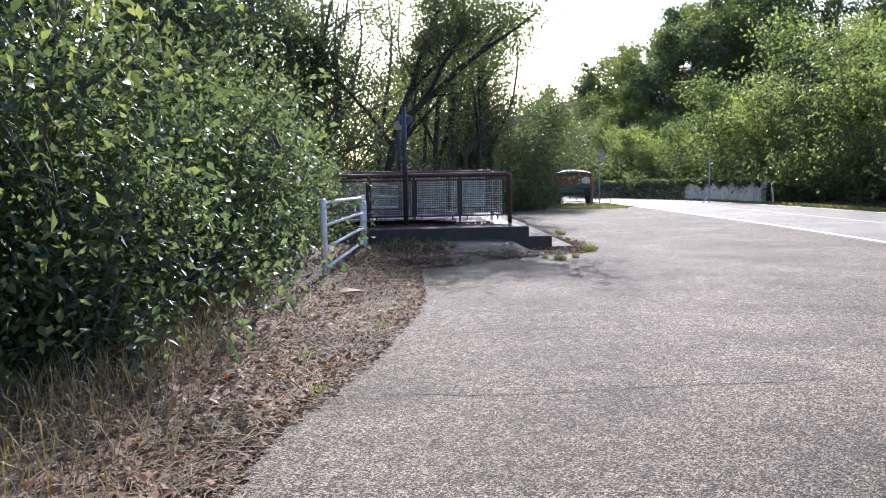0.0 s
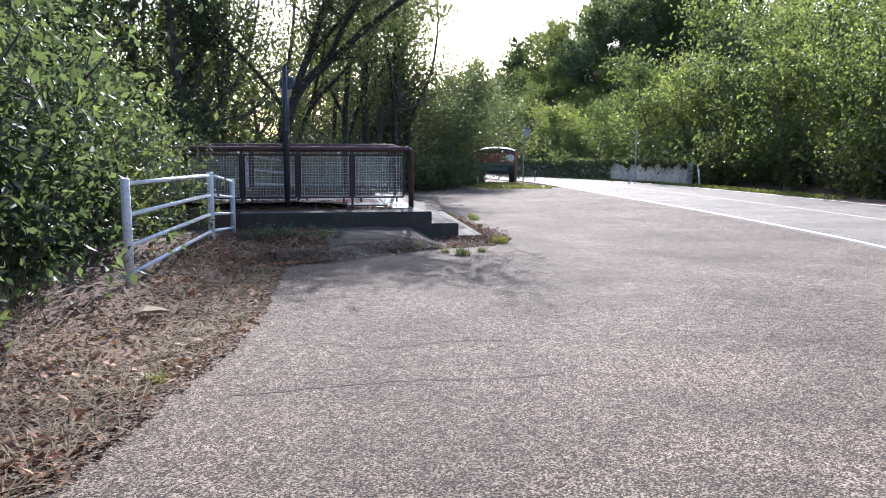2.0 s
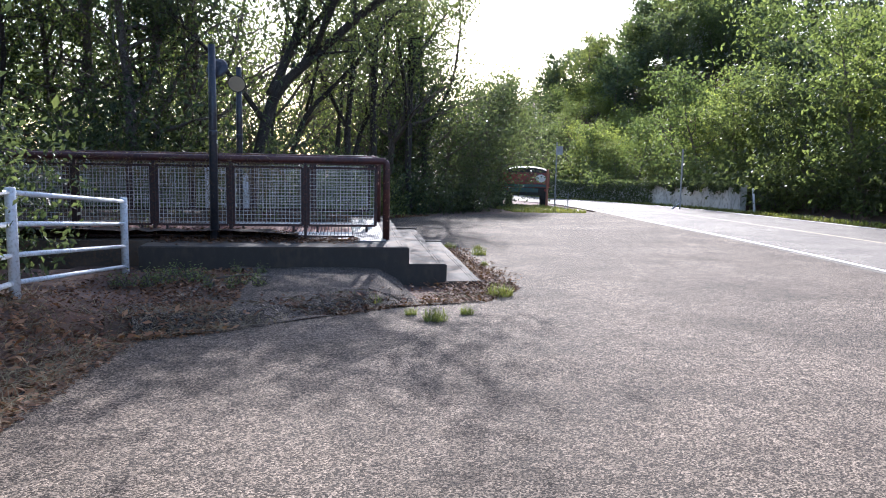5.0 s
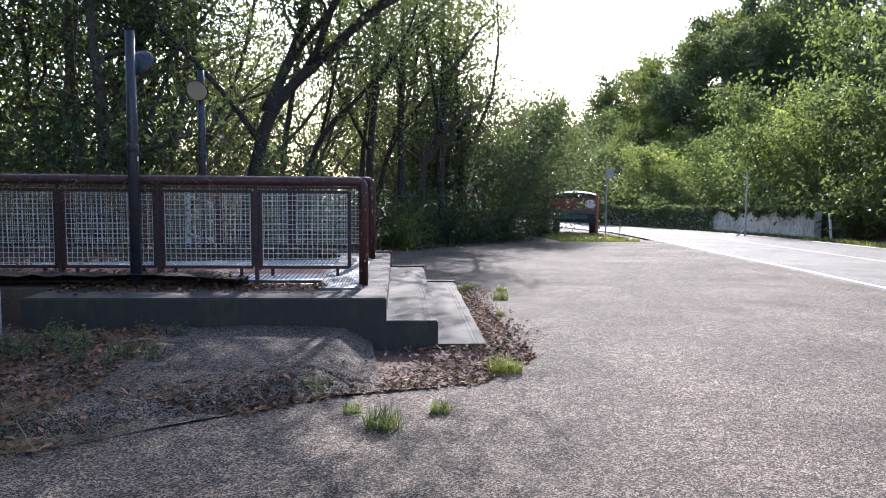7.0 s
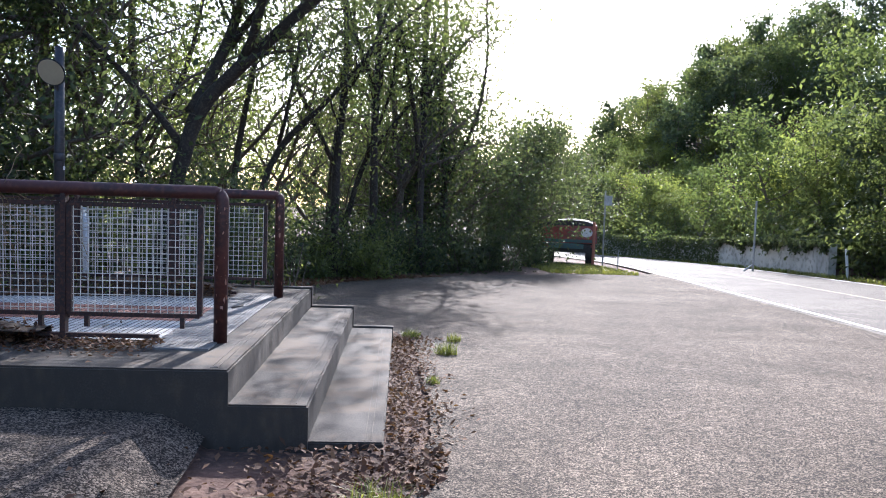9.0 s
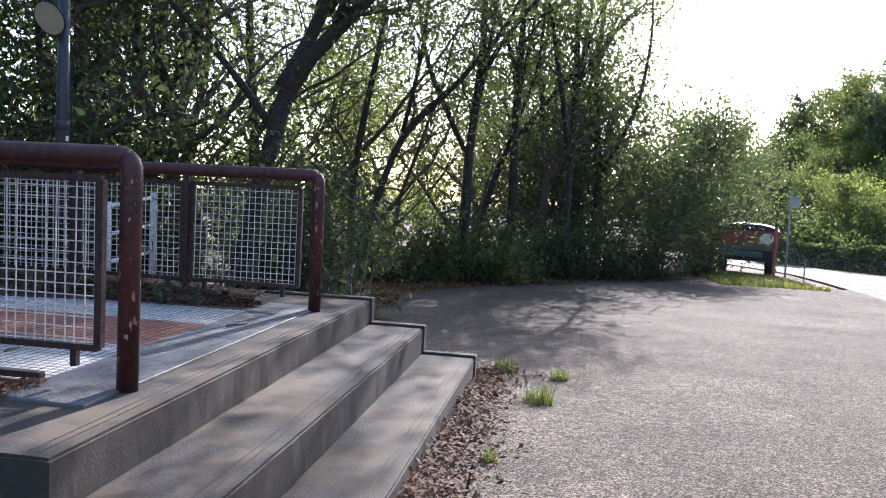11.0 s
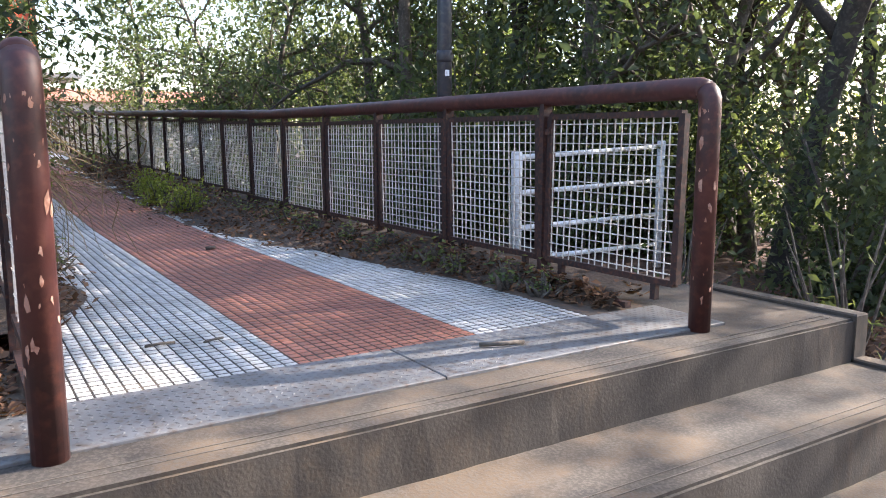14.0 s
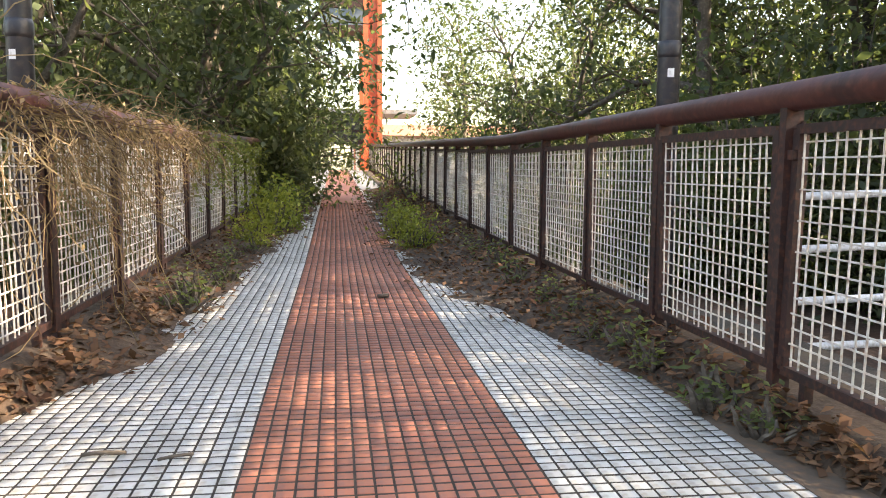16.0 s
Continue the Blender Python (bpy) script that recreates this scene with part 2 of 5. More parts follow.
# ---- building blocks ----
class Shape:
    """Vertices and faces gathered piece by piece."""

    def __init__(self):
        self.v, self.f = [], []

    def add(self, verts, faces):
        k = len(self.v)
        self.v.extend(tuple(q) for q in verts)
        self.f.extend(tuple(k + i for i in q) for q in faces)
        return self

    def box(self, x0, x1, y0, y1, z0, z1, m=None):
        vs = [Vector(q) for q in ((x0, y0, z0), (x1, y0, z0), (x1, y1, z0), (x0, y1, z0), (x0, y0, z1), (x1, y0, z1), (x1, y1, z1), (x0, y1, z1))]
        if m:
            vs = [m @ q for q in vs]
        return self.add(vs, ((0, 3, 2, 1), (4, 5, 6, 7), (0, 1, 5, 4), (1, 2, 6, 5), (2, 3, 7, 6), (3, 0, 4, 7)))

    def chamfer(self, x0, x1, y0, y1, z0, z1, c):
        """A box whose top edges are cut off by c."""
        vs = []
        for z, d in ((z0, 0), (z1 - c, 0), (z1, c)):
            vs += [(x0 + d, y0 + d, z), (x1 - d, y0 + d, z), (x1 - d, y1 - d, z), (x0 + d, y1 - d, z)]
        fs = [(0, 3, 2, 1), (8, 9, 10, 11)]
        for k in (0, 4):
            fs += [(k + i, k + (i + 1) % 4, k + 4 + (i + 1) % 4, k + 4 + i) for i in range(4)]
        return self.add(vs, fs)

    def tube(self, pts, radii, n=8, caps=True):
        pts = [Vector(q) for q in pts]
        if not hasattr(radii, "__len__"):
            radii = [radii] * len(pts)
        k = len(self.v)
        side = None
        for i, q in enumerate(pts):
            d = (pts[min(i + 1, len(pts) - 1)] - pts[max(i - 1, 0)]).normalized()
            if side is None:
                side = d.orthogonal().normalized()
            side = (side - d * side.dot(d)).normalized()
            up = d.cross(side)
            for j in range(n):
                a = 2 * math.pi * j / n
                self.v.append(tuple(q + (side * math.cos(a) + up * math.sin(a)) * radii[i]))
        for i in range(len(pts) - 1):
            for j in range(n):
                a, b = k + i * n + j, k + i * n + (j + 1) % n
                self.f.append((a, b, b + n, a + n))
        if caps:
            self.f.append(tuple(k + j for j in reversed(range(n))))
            e = k + (len(pts) - 1) * n
            self.f.append(tuple(e + j for j in range(n)))
        return self

    def mesh(self, name, mat, smooth=False):
        me = bpy.data.meshes.new(name)
        me.from_pydata(self.v, [], self.f)
        me.materials.append(mat)
        if smooth:
            me.polygons.foreach_set("use_smooth", [True] * len(me.polygons))
        me.update()
        return me


def part(name, shape, mat, parent=None, label="", smooth=False):
    data = shape.mesh(name, mat, smooth) if isinstance(shape, Shape) else shape
    ob = new(name, data)
    if parent:
        ob.parent = parent
    if label:
        ob["label"] = label
    return ob


def thing(name, at, label, category, group="", kind=""):
    ob = new(name)
    ob.empty_display_size = 0.2
    ob.location = at
    return tagged(ob, label, category, group, kind)


def quads_mesh(name, verts, per, faces, mat):
    """A mesh of many like pieces: verts (n, per, 3), faces of one piece."""
    n = len(verts)
    f = (np.arange(n)[:, None, None] * per + np.array(faces)[None]).reshape(-1, len(faces[0]))
    me = bpy.data.meshes.new(name)
    me.vertices.add(n * per)
    me.vertices.foreach_set("co", np.asarray(verts, dtype=np.float32).ravel())
    me.loops.add(f.size)
    me.loops.foreach_set("vertex_index", f.ravel().astype(np.int32))
    me.polygons.add(len(f))
    me.polygons.foreach_set("loop_start", np.arange(len(f), dtype=np.int32) * f.shape[1])
    me.materials.append(mat)
    me.update(calc_edges=True)
    return me


def unit(a):
    return a / np.maximum(np.linalg.norm(a, axis=-1, keepdims=True), 1e-6)


def leaf_mesh(name, pos, size, mat, rng, width=0.5, down=0.25, out=None):
    """Folded pointed leaves, one at each place."""
    n = len(pos)
    d = rng.normal(size=(n, 3))
    d[:, 2] -= down
    if out is not None:
        d += out
    d = unit(d)
    nn = rng.normal(size=(n, 3)) * 0.7 + (0, 0, 0.8)
    w = unit(np.cross(d, nn))
    nn = np.cross(w, d)
    s = (size * rng.uniform(0.6, 1.3, n))[:, None]
    v = np.stack([pos, pos + d * s * 0.45 + w * s * width * 0.5 + nn * s * 0.1, pos + d * s, pos + d * s * 0.45 - w * s * width * 0.5 + nn * s * 0.1], 1)
    return quads_mesh(name, v, 4, ((0, 2, 1), (0, 3, 2)), mat)


def wander(rng, start, heading, length, steps, wob, lift=0.0):
    p, h = np.array(start, float), np.array(heading, float)
    pts = [p.copy()]
    for _ in range(steps):
        h = h + rng.normal(size=3) * wob + (0, 0, lift)
        h /= np.linalg.norm(h)
        p = p + h * length / steps
        pts.append(p.copy())
    return pts, h


def tree(name, seed, height, r0, leaf_mat, leaves, leaf, label, crown_from=0.35, limbs=9, reach=0.45, lean=(0, 0), wob=0.12, spread=0.28, stems=1, lift=0.06, width=0.5, twigs=True):
    """A tree of one or several winding stems with limbs, twigs and a crown of single leaves."""
    rng = np.random.default_rng(seed)
    wood, spots = Shape(), []
    for s in range(stems):
        a = rng.uniform(0, 6.28)
        h0 = np.array([lean[0] + (0.25 * math.cos(a) if stems > 1 else 0), lean[1] + (0.25 * math.sin(a) if stems > 1 else 0), 1.0])
        hs = height * rng.uniform(0.8, 1.05)
        base = (0.25 * math.cos(a) * (stems > 1), 0.25 * math.sin(a) * (stems > 1), -0.3)
        pts, _ = wander(rng, base, h0 / np.linalg.norm(h0), hs, 10, wob)
        rs = [r0 * (1.25 if i == 0 else 1 - 0.085 * i) for i in range(11)]
        wood.tube(pts, rs, 7)
        for k in range(limbs):
            f = crown_from + (1 - crown_from) * (k + rng.uniform(0, 0.8)) / limbs
            i = min(int(f * 10), 9)
            p = pts[i] + (pts[i + 1] - pts[i]) * (f * 10 - i)
            ang = rng.uniform(0, 6.28)
            d = np.array([math.cos(ang), math.sin(ang), rng.uniform(0.1, 0.9)])
            ln = height * reach * (1.1 - 0.6 * f) * rng.uniform(0.7, 1.2)
            lp, _ = wander(rng, p, d / np.linalg.norm(d), ln, 6, 0.22, lift)
            r1 = r0 * 0.5 * (1.1 - 0.7 * f)
            wood.tube(lp, [r1 * (1 - 0.14 * j) for j in range(7)], 5, False)
            for j in range(2, 7):
                for _ in range(2):
                    d2 = rng.normal(size=3) + (0, 0, 0.3)
                    tp, _ = wander(rng, lp[j], d2 / np.linalg.norm(d2), ln * rng.uniform(0.25, 0.5), 3, 0.25)
                    if twigs:
                        wood.tube(tp, [r1 * 0.3, r1 * 0.22, r1 * 0.14, r1 * 0.06], 3, False)
                    spots += tp[1:]
                spots.append(lp[j])
    spots = np.array(spots)
    pick = spots[rng.integers(0, len(spots), leaves)]
    pos = pick + rng.normal(size=(leaves, 3)) * spread * (0.4 + rng.random((leaves, 1)))
    pos[:, 2] = np.maximum(pos[:, 2], 0.05)
    t = thing(name, (0, 0, 0), label, "tree")
    part("trunk", wood, M_BARK, t, "winding grey-brown bark", True)
    part("crown", leaf_mesh("crown", pos, leaf, leaf_mat, rng, width), None, t)
    return t


def bent_tree(name, seed, boughs, leaf_mat, leaves, leaf, label, side=7, reach=1.6, spread=0.3, bare=0.35, width=0.4):
    """A tree whose main boughs follow given bends (points with a radius), with side branches and sparse leaves."""
    rng = np.random.default_rng(seed)
    wood, spots = Shape(), []
    for bends in boughs:
        pts, rs = [], []
        for (pa, ra), (pb, rb) in zip(bends, bends[1:]):
            pa, pb = np.array(pa, float), np.array(pb, float)
            for u in np.linspace(0, 1, 5)[:-1]:
                pts.append(pa + (pb - pa) * u + rng.normal(size=3) * 0.035)
                rs.append((ra + (rb - ra) * u) * rng.uniform(0.92, 1.1))
        for _ in range(2):
            for i in range(1, len(pts) - 1):
                pts[i] = pts[i] * 0.5 + (pts[i - 1] + pts[i + 1]) * 0.25
        wood.tube(pts, rs, 8)
        for k in range(side):
            i = int(len(pts) * (bare + (1 - bare) * (k + rng.random()) / side))
            i = min(i, len(pts) - 2)
            d = rng.normal(size=3) + (0, 0, 0.5) + (pts[i + 1] - pts[i]) * 1.5
            lp, _ = wander(rng, pts[i], d / np.linalg.norm(d), reach * rng.uniform(0.6, 1.3), 6, 0.26, 0.05)
            r1 = rs[i] * 0.45
            wood.tube(lp, [r1 * (1 - 0.14 * j) for j in range(7)], 5, False)
            for j in range(2, 7):
                for _ in range(2):
                    d2 = rng.normal(size=3) + (0, 0, 0.2)
                    tp, _ = wander(rng, lp[j], d2 / np.linalg.norm(d2), reach * rng.uniform(0.25, 0.55), 4, 0.3)
                    wood.tube(tp, [r1 * 0.3, r1 * 0.24, r1 * 0.18, r1 * 0.12, r1 * 0.05], 3, False)
                    spots += tp[2:]
    spots = np.array(spots)
    pos = spots[rng.integers(0, len(spots), leaves)] + rng.normal(size=(leaves, 3)) * spread * (0.3 + rng.random((leaves, 1)))
    t = thing(name, (0, 0, 0), label, "tree")
    part("trunk", wood, M_BARK_SILHOUETTE, t, "winding grey-brown boughs darkened to a backlit silhouette", True)
    part("crown", leaf_mesh("crown", pos, leaf, leaf_mat, rng, width), None, t)
    return t


def bush(name, seed, size, leaf_mat, leaves, leaf, label, category="bush", width=0.5):
    """A bush: many thin stems from one root, leaves in uneven clumps."""
    rng = np.random.default_rng(seed)
    wood, spots = Shape(), []
    for s in range(16):
        a, tilt = rng.uniform(0, 6.28), rng.uniform(0.1, 0.9)
        d = np.array([math.cos(a) * tilt, math.sin(a) * tilt, 1.0])
        pts, _ = wander(rng, (0.15 * size[0] * math.cos(a) * rng.random(), 0.15 * size[1] * math.sin(a) * rng.random(), -0.1), d / np.linalg.norm(d), size[2] * rng.uniform(0.7, 1.1), 6, 0.22)
        pts = [np.array([q[0] * size[0] / size[2], q[1] * size[1] / size[2], q[2]]) for q in pts]
        wood.tube(pts, [0.02, 0.016, 0.013, 0.01, 0.008, 0.006, 0.003], 4, False)
        for j in range(1, 7):
            spots.append(pts[j])
            for _ in range(4):
                spots.append(pts[j] + rng.normal(size=3) * np.array(size) * 0.19)
    spots = np.array(spots)
    pos = spots[rng.integers(0, len(spots), leaves)] + rng.normal(size=(leaves, 3)) * np.array(size) * 0.05
    pos[:, 2] = np.abs(pos[:, 2]) * 0.98 + 0.02
    t = thing(name, (0, 0, 0), label, category)
    part("branch_frame", wood, M_BARK, t)["kind"] = "stuff"
    part("foliage", leaf_mesh("foliage", pos, leaf, leaf_mat, rng, width), None, t)
    return t


def blades(name, spots, height, mat, rng, width=0.012, lay=0.5):
    """Grass blades: bent two-piece strips."""
    n = len(spots)
    a = rng.uniform(0, 6.28, n)
    d = np.stack([np.cos(a), np.sin(a), np.zeros(n)], 1)
    s = np.stack([-np.sin(a), np.cos(a), np.zeros(n)], 1) * width * 0.5
    h = (height * rng.uniform(0.4, 1.2, n))[:, None]
    ly = (lay * rng.uniform(0.3, 1.5, n))[:, None]
    midp = spots + d * h * ly * 0.35 + np.array([0, 0, 1]) * h * 0.6 / (1 + ly * 0.6)
    tip = spots + d * h * ly + np.array([0, 0, 1]) * h * 0.9 / (1 + ly)
    v = np.stack([spots - s, spots + s, midp + s * 0.8, midp - s * 0.8, tip], 1)
    return quads_mesh(name, v, 5, ((0, 1, 2), (0, 2, 3), (3, 2, 4)), mat)

# ---- the lie of the land ----
def fall(y):
    """The slope of the lay-by and road along y."""
    return -0.037 * np.clip(y, -40, 62) - 0.008 * np.clip(y - 62, 0, 60)


LAYBY_Y = [-40, 0, 3.3, 4.1, 4.7, 5.7, 7.0, 7.8, 9.0, 10.0, 12.2, 12.6, 13.0, 13.75, 14.1, 15.0, 16.5, 20.2, 21.0, 24.0, 27.5, 30.0, 33.0, 36.0, 38.0]
LAYBY_X = [-2.0, -1.3, -0.9, -0.82, -0.61, -0.3, -0.05, 0.15, 0.32, 0.34, 0.45, 1.2, 1.7, 2.7, 3.7, 4.25, 4.4, 4.3, 3.0, 1.7, 1.6, 2.6, 5.0, 9.0, 12.3]
LINE_Y = [-40, 0, 11.8, 14.2, 19.2, 23.4, 29.8, 36.0, 42.0, 48.0, 56.0, 64.0, 72.0, 80.0]
LINE_X = [-1.0, 6.6, 9.3, 9.9, 10.75, 11.35, 12.1, 12.9, 13.6, 14.1, 13.4, 10.5, 5.0, -3.0]
KERB_X = [6.8, 14.2, 16.0, 16.5, 17.4, 18.1, 18.9, 19.5, 19.9, 19.9, 19.0, 16.8, 13.0, 7.0]


def edge_x(y):
    return np.interp(y, LAYBY_Y, LAYBY_X)


def line_x(y):
    return np.interp(y, LINE_Y, LINE_X)


def kerb_x(y):
    return np.interp(y, LINE_Y, KERB_X)


def smooth(a):
    a = np.clip(a, 0, 1)
    return a * a * (3 - 2 * a)


def land(x, y):
    """Height of the bare ground."""
    z = fall(y)
    bank_x = np.interp(y, [0, 6, 9, 12.3, 12.6, 13, 13.5, 14, 15.7, 17, 21, 24], [-0.9, -0.3, 0.2, 0.45, 1.15, 1.65, 2.3, 2.95, 3.1, 2.0, 1.0, 0.5])
    wide = np.interp(y, [0, 9, 12.3, 13, 15.7, 17, 24], [1.5, 0.8, 0.7, 0.4, 0.4, 2.4, 3.0])
    high = np.interp(y, [-20, 4, 9, 12, 13.5, 15.6, 20, 28, 34], [0.1, 0.12, 0.19, 0.16, 0.1, 0.18, 0.3, 0.15, 0.0])
    z = z + high * smooth((bank_x - x) / wide)
    # a mound round the middle post of the white barrier
    z = z + np.interp(y, [8.5, 10.5, 12.3, 13.6, 14.8], [0.0, 0.06, 0.23, 0.1, 0.0]) * smooth((0.35 - x) / 0.6)
    z = z - 3.2 * smooth((-2.5 - x) / 12.0)
    rise = x - kerb_x(y) - 2.2
    z = z + 14.0 * smooth(rise / 42.0) + 0.35 * smooth(rise / 1.2)
    z = z + 2.5 * smooth((x - 24.0) / 14.0) * smooth((y - 72.0) / 18.0)
    return z


def ground_z(x, y):
    return float(land(np.float64(x), np.float64(y)))


def grid_mesh(name, X, Y, Z, mat):
    r, c = X.shape
    k = np.arange((r - 1) * (c - 1))
    i = (k // (c - 1)) * c + k % (c - 1)
    me = bpy.data.meshes.new(name)
    me.from_pydata(np.stack([X, Y, Z], -1).reshape(-1, 3).tolist(), [], np.stack([i, i + 1, i + c + 1, i + c], 1).tolist())
    me.materials.append(mat)
    me.polygons.foreach_set("use_smooth", [True] * len(me.polygons))
    return me


def build_ground():
    xs = np.concatenate([np.linspace(-400, -30, 14), np.linspace(-28, -6, 23), np.linspace(-5.8, 6, 80), np.linspace(6.5, 24, 36), np.linspace(25, 70, 30), np.linspace(80, 400, 14)])
    ys = np.concatenate([np.linspace(-300, -20, 10), np.linspace(-18, -2, 12), np.linspace(-1.8, 26, 170), np.linspace(26.5, 60, 50), np.linspace(62, 140, 36), np.linspace(155, 600, 16)])
    X, Y = np.meshgrid(xs, ys)
    Z = land(X, Y)
    rough = np.vectorize(lambda a, b: noise.noise((a * 1.3, b * 1.3, 0.3)) * 0.05 + noise.noise((a * 5, b * 5, 0.7)) * 0.02)(X, Y)
    paved = (X > edge_x(Y) - 0.1) & (X < kerb_x(Y) + 0.4) & (Y < 82)
    slab = (X > -0.2) & (X < 4.2) & (Y > 15.6) & (Y < 20.1)
    old = (X > 0.3) & (X < 4.2) & (Y > 12.5) & (Y < 15.7)
    Z = Z + np.where(paved | slab | old, -0.05, rough)
    Z = np.where((X < 4.2) & (Y > 15.8) & (Y < 19.9), np.minimum(Z, -0.45 + np.minimum(0, X + 1) * 0.3), Z)
    ob = new("ground", grid_mesh("ground", X, Y, Z, M_SOIL))
    tagged(ob, "dry brown soil with leaf litter beside the asphalt", "ground", kind="structure")


def build_paving():
    ys = np.concatenate([np.linspace(-40, -1, 30), np.linspace(-0.8, 38, 260)])
    rng = np.random.default_rng(4)
    left = edge_x(ys) + np.convolve(rng.normal(size=len(ys)), [0.25, 0.5, 0.25], "same") * 0.035
    u = np.linspace(0, 1, 40)
    X = left[:, None] + (line_x(ys) + 0.05 - left)[:, None] * u[None]
    Y = np.repeat(ys[:, None], 40, 1)
    ob = new("pavement", grid_mesh("pavement", X, Y, fall(Y) + 0.004, M_LAYBY))
    tagged(ob, "coarse worn grey asphalt of a roadside lay-by", "pavement", kind="structure")
    ys = np.linspace(12.3, 15.66, 40)
    left = np.interp(ys, [12.3, 13.2, 14.4, 15.66], [0.5, 0.35, 0.75, 1.0]) + rng.normal(size=40) * 0.05
    right = np.maximum(left + 0.1, np.minimum(edge_x(ys) + 0.1, np.interp(ys, [13.4, 14.2, 15.66], [9, 3.1, 3.0])))
    X = left[:, None] + (right - left)[:, None] * np.linspace(0, 1, 24)[None]
    Y = np.repeat(ys[:, None], 24, 1)
    bumps = np.vectorize(lambda a, b: noise.noise((a * 2.2, b * 2.2, 5.0)) * 0.018)(X, Y)
    ob = new("pavement", grid_mesh("pavement", X, Y, land(X, Y) + 0.012 + bumps, M_LAYBY))
    tagged(ob, "broken old asphalt sloping up to the platform wall", "pavement", kind="structure")
    ys = np.concatenate([np.linspace(-40, 40, 90), np.linspace(41, 80, 60)])
    u = np.linspace(0, 1, 14)
    X = line_x(ys)[:, None] + (kerb_x(ys) - line_x(ys))[:, None] * u[None]
    Y = np.repeat(ys[:, None], 14, 1)
    ob = new("road", grid_mesh("road", X, Y, fall(Y) + 0.010, M_ROAD))
    tagged(ob, "sunlit pale asphalt road bending downhill", "road", kind="structure")

    def stripe(off, w, y0, y1, label, mat=M_LINE):
        yy = np.linspace(y0, y1, 120)
        c = line_x(yy) + (kerb_x(yy) - line_x(yy)) * off
        X = np.stack([c - w / 2, c + w / 2], 1)
        Y = np.stack([yy, yy], 1)
        o = new("road_line", grid_mesh("road_line", X, Y, fall(Y) + 0.015, mat))
        tagged(o, label, "road marking", kind="structure")

    stripe(0.035, 0.11, -40, 78, "worn white edge line painted on the road")
    stripe(0.5, 0.1, -40, 78, "faint yellowish centre line worn into the road", M_CENTRE)
    stripe(0.965, 0.12, -40, 78, "worn white edge line along the far verge")


def crack(pts, seed):
    """A winding crack as a thin dark ribbon in the asphalt."""
    rr = np.random.default_rng(seed)
    xy = []
    for (xa, ya), (xb, yb) in zip(pts, pts[1:]):
        for u in np.linspace(0, 1, 14)[:-1]:
            xy.append((xa + (xb - xa) * u + rr.normal() * 0.012, ya + (yb - ya) * u + rr.normal() * 0.014))
    vs, fs = [], []
    for k, (x, y) in enumerate(xy):
        w = 0.008 * rr.uniform(0.25, 1.5)
        z = float(fall(np.float64(y))) + 0.0065
        vs += [(x, y - w, z), (x, y + w, z)]
        if k:
            fs.append((2 * k - 2, 2 * k, 2 * k + 1, 2 * k - 1))
    ob = new("pavement_crack", Shape().add(vs, fs).mesh("pavement_crack", M_CRACK))
    tagged(ob, "thin winding dark crack in the asphalt", "crack", kind="structure")


build_ground()
build_paving()
crack([(0.2, 4.85), (0.55, 4.75), (1.0, 4.72), (1.5, 4.75), (2.0, 4.78), (2.5, 4.75), (3.1, 4.8)], 1)
crack([(0.4, 6.75), (1.0, 6.85), (1.6, 6.9), (2.2, 6.85), (2.7, 6.95)], 2)
crack([(1.1, 7.9), (1.55, 7.75), (2.0, 7.9), (2.4, 7.85)], 3)
crack([(5.6, 14.6), (5.9, 14.0), (5.75, 13.4), (6.0, 12.9)], 4)
crack([(6.5, 8.6), (6.2, 9.4), (6.6, 10.2), (6.3, 11.0)], 5)

# ---- stair platform ----
TOP, STEP1, STEP2 = -0.13, -0.34, -0.565
SLAB_Y0, SLAB_Y1 = 15.67, 19.95
RAIL_Y = (16.54, 19.13)
END_X = 2.88


def rough_slab(x0, x1, y0, y1, z0, z1, c, seed):
    """A cast slab with worn, slightly wavy edges."""
    bm = bmesh.new()
    bmesh.ops.create_cube(bm, size=1.0)
    for v in bm.verts:
        v.co = Vector((x0 if v.co.x < 0 else x1, y0 if v.co.y < 0 else y1, z0 if v.co.z < 0 else z1))
    long = [e for e in bm.edges if abs(e.verts[0].co.y - e.verts[1].co.y) > 1]
    bmesh.ops.subdivide_edges(bm, edges=long, cuts=40, use_grid_fill=True)
    top = [e for e in bm.edges if all(v.co.z > z1 - 0.001 for v in e.verts) and len(e.link_faces) == 2 and abs(e.calc_face_angle(0)) > 0.5]
    bmesh.ops.bevel(bm, geom=top, offset=c, segments=2, affect="EDGES")
    for v in bm.verts:
        n = noise.noise((v.co.x * 3 + seed, v.co.y * 4, v.co.z * 3)) * 0.006 + noise.noise((v.co.x * 11 + seed, v.co.y * 14, v.co.z * 9)) * 0.004
        v.co += Vector((n, n * 0.4, n * 0.5))
    me = bpy.data.meshes.new("slab")
    bm.to_mesh(me)
    bm.free()
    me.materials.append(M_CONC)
    return me


